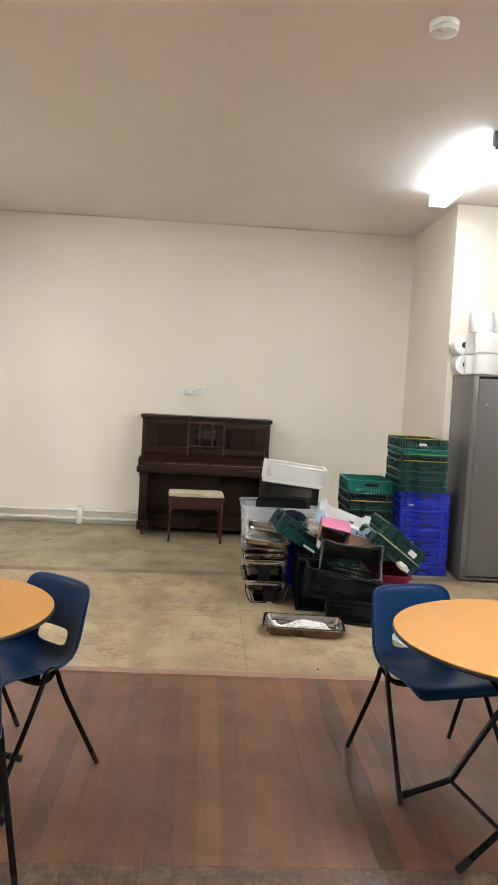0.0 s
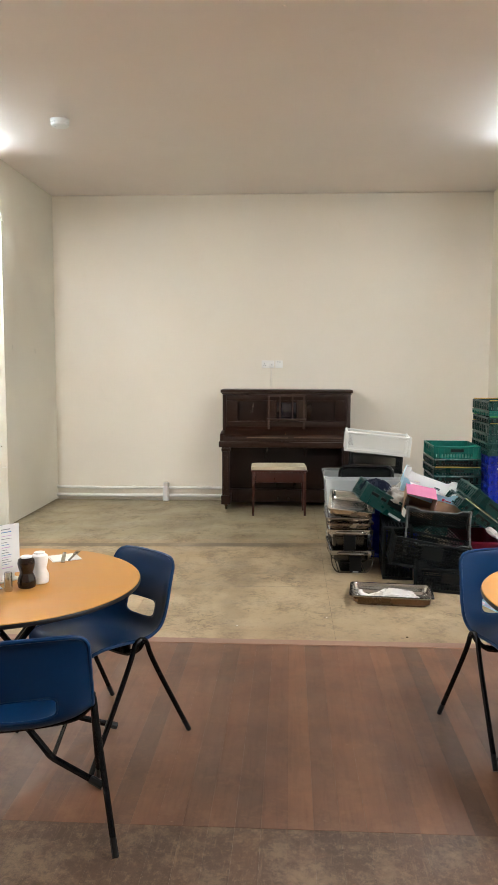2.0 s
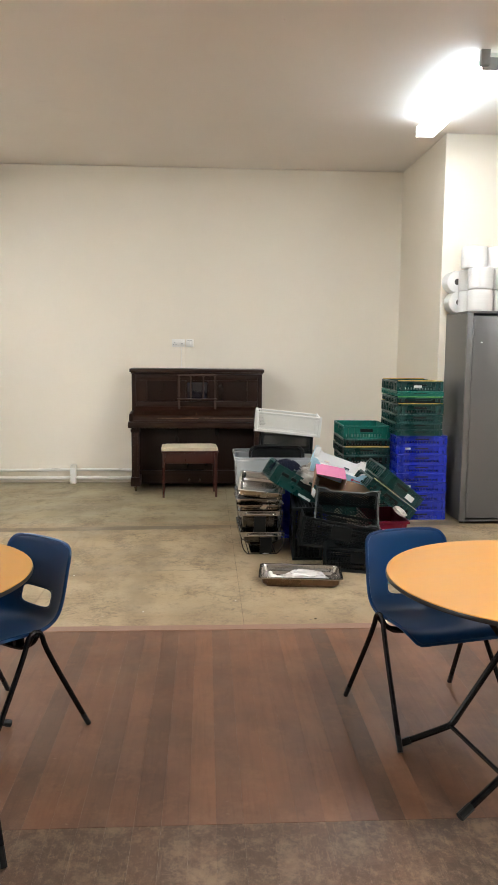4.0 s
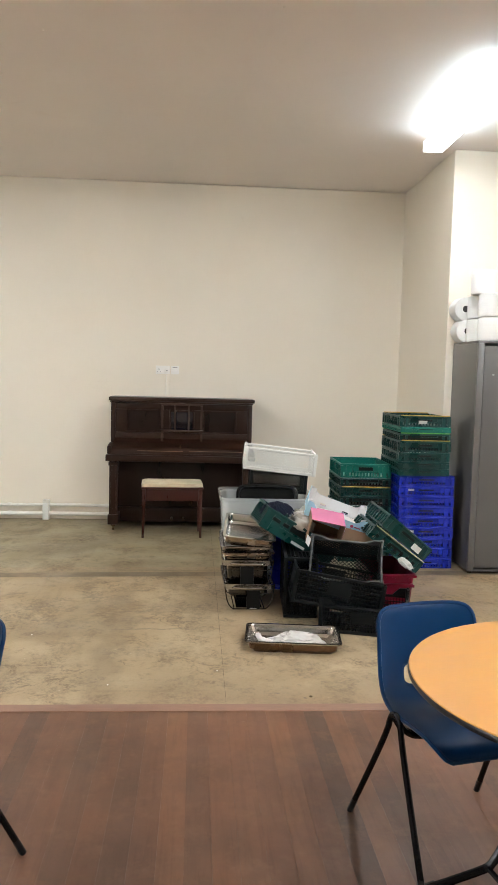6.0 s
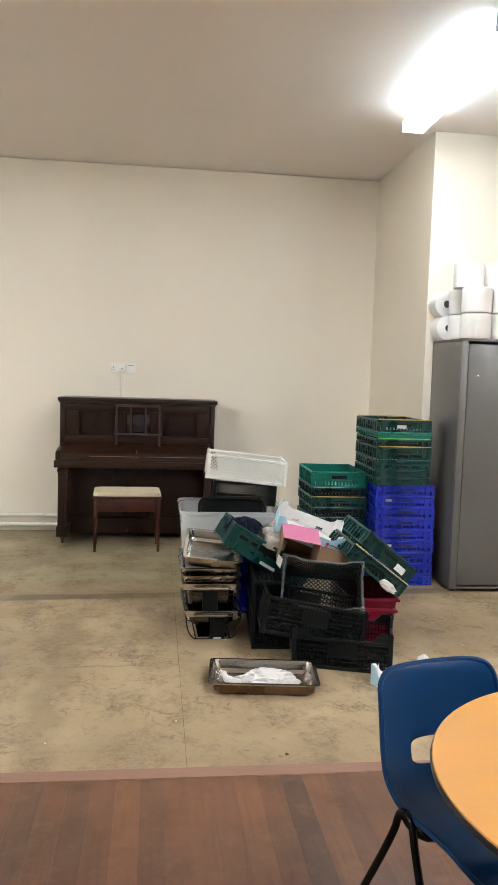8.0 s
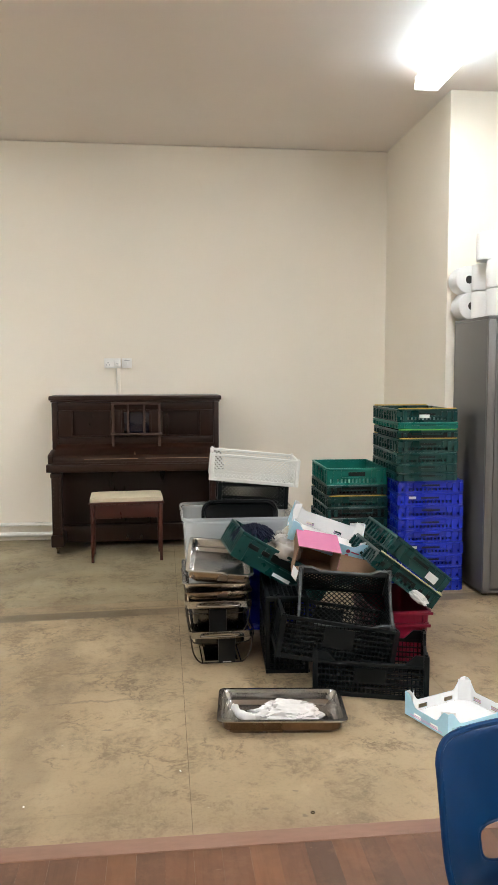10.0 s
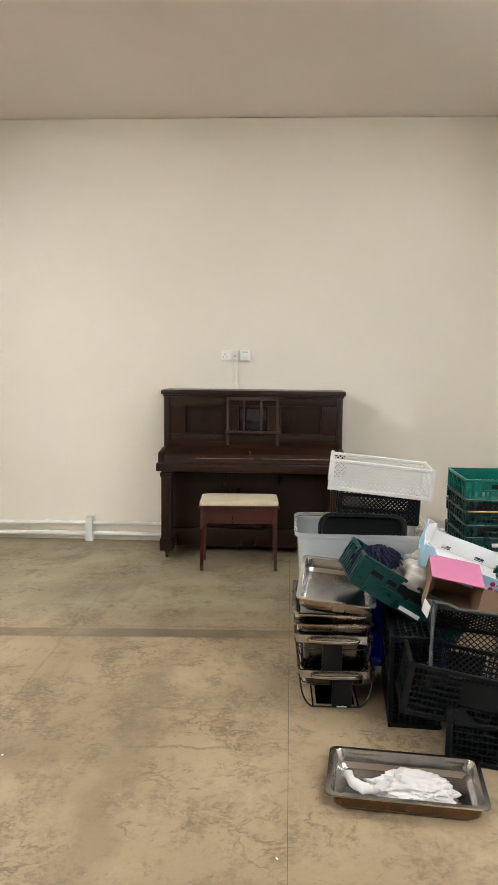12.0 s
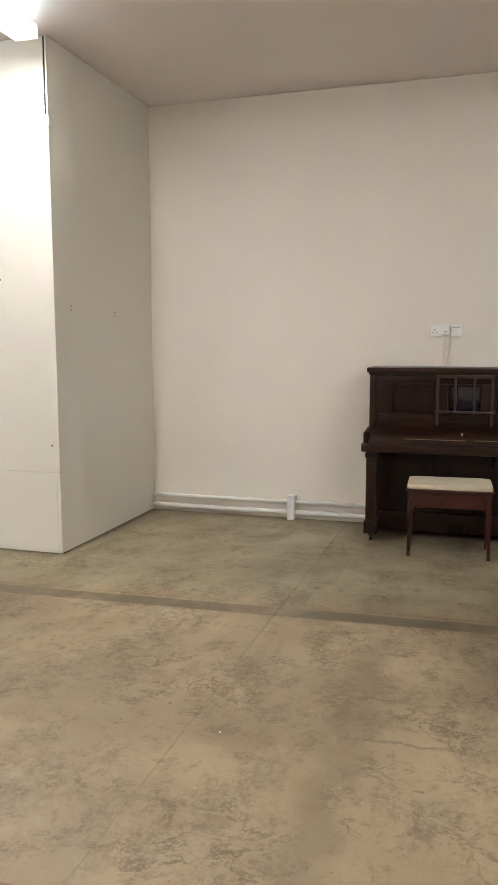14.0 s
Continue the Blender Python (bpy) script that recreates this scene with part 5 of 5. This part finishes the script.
# ---- cartons ----
def carton_tray(m, label, L, W, H, post):
    """A die-cut card tray: white inside, pale blue outside, hand holes and raised corner posts."""
    t = thing("card_tray", m, label, "carton", "card trays")
    part("base", block(-L / 2 + 0.004, L / 2 - 0.004, -W / 2 + 0.004, W / 2 - 0.004, 0.0, 0.003, w=0), M_CARD_W, t, smooth=False)
    for k in range(4):
        ln = L if k % 2 == 0 else W
        sm = side_matrix(k, L, W)
        for mat, v0, v1, nm in ((M_CARD_B, 0.0, 0.0014, "outer_face"), (M_CARD_W, 0.0016, 0.0034, "side_panel")):
            bm = bmesh.new()
            steps = 28
            us = [(-0.5 + i / steps) * (ln - 0.001) for i in range(steps + 1)]

            def height(u):
                e = (abs(u) - (ln / 2 - 0.075)) / 0.055
                e = min(1.0, max(0.0, e))
                return H + (post - H) * (3 * e * e - 2 * e ** 3)
            for a, b in zip(us, us[1:]):
                c = (a + b) / 2
                hole = any(abs(c - s * ln * 0.2) < 0.026 for s in (-1, 1))
                spans = [(0.003, 0.010), (0.030, None)] if hole else [(0.003, None)]
                for z0, z1 in spans:
                    vs = box(bm, a, b, v0, v1, z0, z1 if z1 is not None else 1.0, sm)
                    if z1 is None:
                        inv = sm.inverted()
                        for v in vs:
                            if v.co.z > 0.5:
                                v.co.z = height((inv @ v.co).x)
            bmesh.ops.remove_doubles(bm, verts=bm.verts, dist=0.00002)
            p = part(nm, bm, mat, t, smooth=False)
            if mat is M_CARD_B and k % 2 == 0:
                for z, w, mm in ((0.014, 0.10, M_PRINT_P), (0.020, 0.07, M_PRINT_P)):
                    bm = bmesh.new()
                    box(bm, -w, w, -0.0012, -0.0002, z, z + 0.003, sm)
                    part("print_line", bm, mm, p, smooth=False)
    for sx in (-1, 1):
        for sy in (-1, 1):
            bm = bmesh.new()
            vs = [bm.verts.new(c) for c in ((sx * (L / 2 - 0.004), sy * (W / 2 - 0.045), 0.004), (sx * (L / 2 - 0.045), sy * (W / 2 - 0.004), 0.004), (sx * (L / 2 - 0.045), sy * (W / 2 - 0.004), post - 0.004), (sx * (L / 2 - 0.004), sy * (W / 2 - 0.045), post - 0.004))]
            f = bm.faces.new(vs)
            ex = bmesh.ops.extrude_face_region(bm, geom=[f])
            bmesh.ops.translate(bm, verts=[g for g in ex["geom"] if isinstance(g, bmesh.types.BMVert)], vec=(-sx * 0.0015, -sy * 0.0015, 0))
            bmesh.ops.recalc_face_normals(bm, faces=bm.faces)
            part("corner_web", bm, M_CARD_W, t, smooth=False)
    return t


def build_cartons():
    d = math.degrees(math.atan2(-0.25, 0.10))
    t = carton_tray(anchored((-0.135, -0.175, 0), (3.958, 6.175, 0.0), 0, 0, d), "open card tray, white inside and pale blue outside, on the floor", 0.27, 0.35, 0.052, 0.105)
    bm = bmesh.new()
    for i in range(9):
        box(bm, 0.1355, 0.1362, -0.15 + i * 0.006, -0.1475 + i * 0.006, 0.018, 0.042)
    part("barcode", bm, M_PRINT_K, t, smooth=False)
    t = carton_tray(anchored((-0.21, -0.13, 0), (3.565, 7.02, 0.600), 15, 19, -6), "white and pale blue card tray with red print, on the crates", 0.42, 0.27, 0.088, 0.128)
    for x, z in ((0.120, 0.052), (0.120, 0.024)):
        ring = lathe(bmesh.new(), ((0.006, -0.0006), (0.011, -0.0006), (0.011, 0.0006), (0.006, 0.0006)), 20, pose(x, -0.1360, z + 0.008, 90))
        part("print_ring", ring, M_PRINT_R, t)
        part("print_line", block(x + 0.016, x + 0.060, -0.1368, -0.1355, z + 0.005, z + 0.012, w=0), M_PRINT_R, t)
    # pink box lying open towards the room
    b = thing("open_carton", anchored((0, -0.10, 0.17), (3.705, 6.80, 0.598), 15, 11, -3), "open pink card box with bare brown inside, on the crates", "carton")
    w, d, h = 0.112, 0.10, 0.17
    for nm, dims, mat in (("top_face", (-w, w, -d, d, h - 0.001, h + 0.001), M_CARD_P), ("top_panel", (-w, w, -d, d, h - 0.0045, h - 0.0012), M_CARD_K), ("base_panel", (-w, w, -d, d, 0, 0.0035), M_CARD_K),
                          ("side_panel", (-w, -w + 0.0035, -d, d, 0.0037, h - 0.0047), M_CARD_K), ("side_panel", (w - 0.0035, w, -d, d, 0.0037, h - 0.0047), M_CARD_K), ("back_panel", (-w + 0.0037, w - 0.0037, d - 0.0035, d, 0.0037, h - 0.0047), M_CARD_K),
                          ("pink_side", (w + 0.0002, w + 0.0012, -d, d, 0.0, h), M_CARD_P)):
        part(nm, block(*dims, w=0), mat, b, smooth=False)
    bm = bmesh.new()
    box(bm, 0, 0.20, -0.002, 0.001, 0.0, 0.10, anchored((0, 0, 0), (w + 0.002, -d, 0.055), -18, 6, 4))
    part("flap", bm, M_CARD_K, b, smooth=False)
    bm = bmesh.new()
    box(bm, 0.0, 0.002, -0.06, 0.0, 0.0, 0.06, anchored((0, 0, 0), (-w - 0.004, -d - 0.004, 0.0), 0, 0, 20))
    part("flap", bm, M_CARD_W, b, smooth=False)


# ---- the heap ----
def build_heap():
    # upright and lying black crates
    open_crate(anchored((0.19, -0.28, 0.0), (3.412, 6.705, 0.001), 0, 90, -4), "black barred plastic crate standing on its side", 0.38, 0.56, 0.215, M_CRATE_K, "black crates")
    open_crate(anchored((-0.25, -0.18, 0), (3.610, 6.425, 0.0), 0, 0, -17), "black barred plastic crate on the floor with raised corners", 0.515, 0.36, 0.215, M_CRATE_K, "black crates", raised=0.045)
    open_crate(anchored((-0.27, -0.16, 0), (3.430, 6.445, 0.180), 0, 10, -3), "black barred plastic crate tilted across another crate", 0.55, 0.32, 0.205, M_CRATE_K, "black crates")
    open_crate(anchored((0, -0.15, 0.2), (3.755, 6.445, 0.330), 41, 3, -10), "dark grey lattice crate tipped open towards the room", 0.445, 0.31, 0.20, M_CRATE_K, "black crates", pattern="lattice", raised=0.03, rim_mat=M_CRATE_G)
    # red tubs, one in the other
    for k in range(2):
        t = thing("red_tub", pose(4.125 + 0.004 * k, 6.995, 0.062 * k, 0, 0, -3 + 2 * k), "dark red plastic tub nested in another under green crates", "tub", "red tubs")
        for nm, secs, rev in (("outside", [(round_rect(0.262, 0.47, 0.02), 0.0), (round_rect(0.285, 0.515, 0.02), 0.198), (round_rect(0.304, 0.535, 0.02), 0.199), (round_rect(0.304, 0.535, 0.02), 0.216)], False),
                              ("inside", [(round_rect(0.304, 0.535, 0.02), 0.2161), (round_rect(0.276, 0.506, 0.02), 0.2163), (round_rect(0.252, 0.46, 0.02), 0.006)], True)):
            bm = bmesh.new()
            loft(bm, secs, close_first=not rev, close_last=rev)
            part(nm, bm, M_RED, t)
        part("rim", block(-0.156, 0.156, -0.272, -0.262, 0.196, 0.212, w=0.002), M_RED, t)
        for u in (-0.11, 0.11):
            part("rib", block(u - 0.006, u + 0.006, -0.262, -0.250, 0.03, 0.195, w=0.002), M_RED, t)
    # green crates tipped to the right on the red tubs
    low = tray_crate(anchored((0.205, -0.28, 0), (4.276, 6.738, 0.281), 0, 37, 0), "green plastic crate tipped over on the red tubs", 0.41, 0.56, 0.088, M_GREEN, "green trays", slots=True)
    s = anchored((0.20, -0.28, -0.0962), (4.276, 6.738, 0.281), 0, 39, 0)
    up = tray_crate(s, "green plastic crate stacked on a tipped crate, with a white label", 0.37, 0.56, 0.096, M_GREEN, "green trays", slots=False)
    part("label", block(0.06, 0.125, -0.2825, -0.2795, 0.012, 0.052, w=0), M_LABEL, up)
    part("edge_bar", block(-0.20, 0.20, -0.292, -0.278, 0.0885, 0.0950, w=0.001), M_CREAM, low, "cream swing bar")
    bm = bmesh.new()
    for i in range(7):
        c = -0.155 + i * 0.050
        box(bm, c - 0.011, c + 0.011, -0.2815, -0.2795, 0.030, 0.052)
    part("slot", bm, M_BLACK, low, smooth=False)
    t = thing("film_scrap", anchored((0, 0, 0), (4.200, 6.722, 0.352), 90, 37, 0), "crumpled white film caught on a tipped green crate", "film")
    bm = bmesh.new()
    crumple(bm, 0.055, 0.024, 0.012, 8, 0.6, 4)
    part("film", bm, M_BAG, t, angle=60)
    # tilted green crate full of film and a mop head
    tilted = tray_crate(anchored((-0.29, -0.19, 0), (3.243, 6.90, 0.562), 0, 31, 4), "dark green plastic crate tilted on the heap, holding film", 0.56, 0.37, 0.145, M_GREEN, "green trays", slots=False, lab=False)
    for c, w in ((-0.19, 0.030), (-0.115, 0.022), (0.115, 0.022), (0.19, 0.030)):
        part("slot", block(c - w, c + w, -0.1865, -0.1762, 0.082, 0.106, w=0.002), M_BLACK, tilted)
    part("label", block(-0.030, 0.075, -0.1868, -0.1845, 0.012, 0.030, w=0), M_LABEL, tilted, "torn white paper label")
    t = thing("mop_head", pose(3.385, 7.03, 0.622), "navy blue cotton mop head in the green crate", "mop head")
    bm = bmesh.new()
    rnd = random.Random(9)
    for _ in range(320):
        a, r = rnd.uniform(0, 6.283), rnd.uniform(0.0, 0.085)
        p = Vector((math.cos(a) * r * 1.25, math.sin(a) * r, 0.055 - 6.0 * r * r + rnd.uniform(-0.02, 0.012)))
        d = Vector((math.cos(a + rnd.uniform(-1, 1)), math.sin(a + rnd.uniform(-1, 1)), rnd.uniform(-0.6, 0.5))) * rnd.uniform(0.012, 0.026)
        tube(bm, [p - d * 0.5, p + Vector((0, 0, 0.010)), p + d * 0.5, p + d - Vector((0, 0, 0.012))], 0.0042, 5)
    tagged(part("yarn", bm, M_MOP, t), kind="stuff")
    for i, (x, y, z, sx, sy, sz, mat, lab) in enumerate(((3.545, 7.03, 0.515, 0.10, 0.10, 0.085, M_BAG_GREY, "crumpled greyish plastic film in the green crate"), (3.590, 7.12, 0.520, 0.10, 0.09, 0.10, M_BAG_GREY, "crumpled greyish plastic film behind the pink box"))):
        t = thing("plastic_film", pose(x, y, z, 0, 20, 30 * i), lab, "film", "plastic film")
        bm = bmesh.new()
        crumple(bm, sx, sy, sz, 20 + i, 0.4, 4, 1.8)
        part("film", bm, mat, t, angle=60)
    tray_crate(anchored((-0.20, -0.25, 0), (3.396, 7.440, 0.0), 90, 0, 0), "blue plastic crate on edge between the pans and black crates", 0.40, 0.50, 0.09, M_BLUE, "blue crates")
    # clear storage box with a black box in it, then a black and a white crate on top
    t = thing("storage_box", pose(3.375, 7.765, 0), "large clear plastic storage box, open, filled with boxes", "storage box")
    L, W, H = 0.72, 0.60, 0.645
    bm = bmesh.new()
    loft(bm, [(round_rect(L - 0.10, W - 0.10, 0.05), 0.004), (round_rect(L - 0.03, W - 0.03, 0.06), H - 0.04), (round_rect(L - 0.028, W - 0.028, 0.06), H - 0.02)], close_last=False)
    wall = part("wall", bm, M_CLEAR, t)
    sol = wall.modifiers.new("thickness", "SOLIDIFY")
    sol.thickness = 0.003
    bm = bmesh.new()
    loft(bm, [(round_rect(L - 0.026, W - 0.026, 0.06), H - 0.022), (round_rect(L, W, 0.065), H - 0.020), (round_rect(L, W, 0.065), H - 0.006), (round_rect(L - 0.008, W - 0.008, 0.062), H), (round_rect(L - 0.03, W - 0.03, 0.06), H - 0.002)], False, False)
    part("rim", bm, M_CLEAR, t)
    k = thing("black_tray", anchored((0, -0.335, 0), (3.370, 7.565, 0.045), 80, 0, -3), "black plastic tray standing on edge in the clear storage box", "tray")
    bm = bmesh.new()
    loft(bm, [(round_rect(0.40, 0.63, 0.05), 0.0), (round_rect(0.42, 0.65, 0.055), 0.012), (round_rect(0.435, 0.665, 0.06), 0.085), (round_rect(0.455, 0.685, 0.065), 0.087), (round_rect(0.455, 0.685, 0.065), 0.097),
              (round_rect(0.428, 0.658, 0.058), 0.098), (round_rect(0.410, 0.640, 0.052), 0.060), (round_rect(0.37, 0.60, 0.045), 0.054)])
    part("body", bm, M_BLACK, k)
    bm = bmesh.new()
    tube(bm, [(x, y, 0.095) for x, y in round_rect(0.450, 0.680, 0.063)], 0.007, 8, closed=True)
    part("lip", bm, M_BLACK, k)
    open_crate(anchored((0, 0, 0), (3.475, 7.925, 0.648), 0, 3, -2), "small black lattice crate on the rim of the storage box", 0.43, 0.33, 0.155, M_CRATE_K, "black crates", pattern="lattice")
    open_crate(anchored((0, 0, 0), (3.480, 7.90, 0.808), 0, 5.5, -3), "white lattice crate on top of a black crate", 0.545, 0.36, 0.17, M_CRATE_W, "white crates", pattern="lattice")


def build_debris():
    t = thing("metal_washer", pose(3.408, 5.471, 0.0), "small dark metal washer lying on the floor", "washer")
    part("ring", tube(bmesh.new(), [(0.006 * math.cos(a), 0.006 * math.sin(a), 0.0022) for a in (k * math.pi / 8 for k in range(16))], 0.0022, 8, closed=True), M_BRASS, t)
    for x, y in ((2.965, 5.80), (1.90, 6.35), (2.42, 5.62)):
        t = thing("paint_chip", pose(x, y, 0, 0, 0, 40 * x), "small pale paint chip on the floor", "chip", "paint chips")
        bm = bmesh.new()
        crumple(bm, 0.006, 0.0035, 0.003, x, 0.5, 2)
        part("flake", bm, M_PAPER, t)


build_debris()
build_stacks()
build_floor_tray()
build_pan_stack()
build_cartons()
build_heap()


# ---- floors: boards and planks ----
def build_floors():
    rnd = random.Random(2)
    f = tagged(part("floor_painted", block(-3.3, 8.3, EDGE - 0.02, BACK + 0.1, -0.12, -0.004, w=0), M_SEAM, smooth=False), "worn cream-painted floor boards with dark scuffs", "floor", kind="structure")
    xs = [-3.3, -1.90, -0.68, 0.54, 1.762, 2.997, 4.22, 5.44, 6.66, 8.3]
    ys = [EDGE, JOINT, BACK + 0.1]
    for a, b in zip(xs, xs[1:]):
        for c, d in zip(ys, ys[1:]):
            bm = bmesh.new()
            for v in box(bm, a + 0.0010, b - 0.0010, c + 0.0010, d - 0.0009, -0.0035, rnd.uniform(-0.0008, 0.0)):
                if abs(v.co.y - JOINT) < 0.01:
                    v.co.y += JOINT_SLOPE * v.co.x
            part("floor_panel", bm, M_FLOOR if c < 7 else M_FLOOR_BACK, f, smooth=False)
    tagged(part("threshold_strip", block(-3.2, 8.2, EDGE - 0.075, EDGE - 0.001, -0.004, 0.0035, w=0.0015), M_STRIP, smooth=False), "flat pinkish wooden strip between the two floors", "floor strip", kind="structure")
    g = tagged(part("floor_timber", block(-3.3, 8.3, -3.3, EDGE - 0.021, -0.12, -0.010, w=0), M_PLANK_GAP, smooth=False), "worn brown varnished timber plank floor", "floor", kind="structure")
    w = 0.0885
    count = int(11.4 / w)
    rows = ((-3.2, 3.16, M_PLANK), (3.16, 3.592, M_PLANK_WORN), (3.592, EDGE - 0.075, M_PLANK))
    for row, (y0, y1, mat) in enumerate(rows):
        bm = bmesh.new()
        box(bm, -w / 2 + 0.0002, w / 2 - 0.0002, y0 + 0.0006, y1 - 0.0006, -0.0098, 0.0)
        me = bpy.data.meshes.new("plank")
        bm.to_mesh(me)
        bm.free()
        me.materials.append(mat)
        rest = bmesh.new()
        for i in range(count):
            x = -3.2 + w * (i + 0.5)
            if 0.2 < x < 5.6:
                ob = new("plank", me)
                ob.parent = g
                ob.location = (x, 0, rnd.uniform(-0.0002, 0.0002))
            else:
                box(rest, x - w / 2 + 0.0004, x + w / 2 - 0.0004, y0 + 0.0006, y1 - 0.0006, -0.0098, 0.0)
        tagged(part("side_planks", rest, mat, g, smooth=False), kind="stuff")


build_floors()
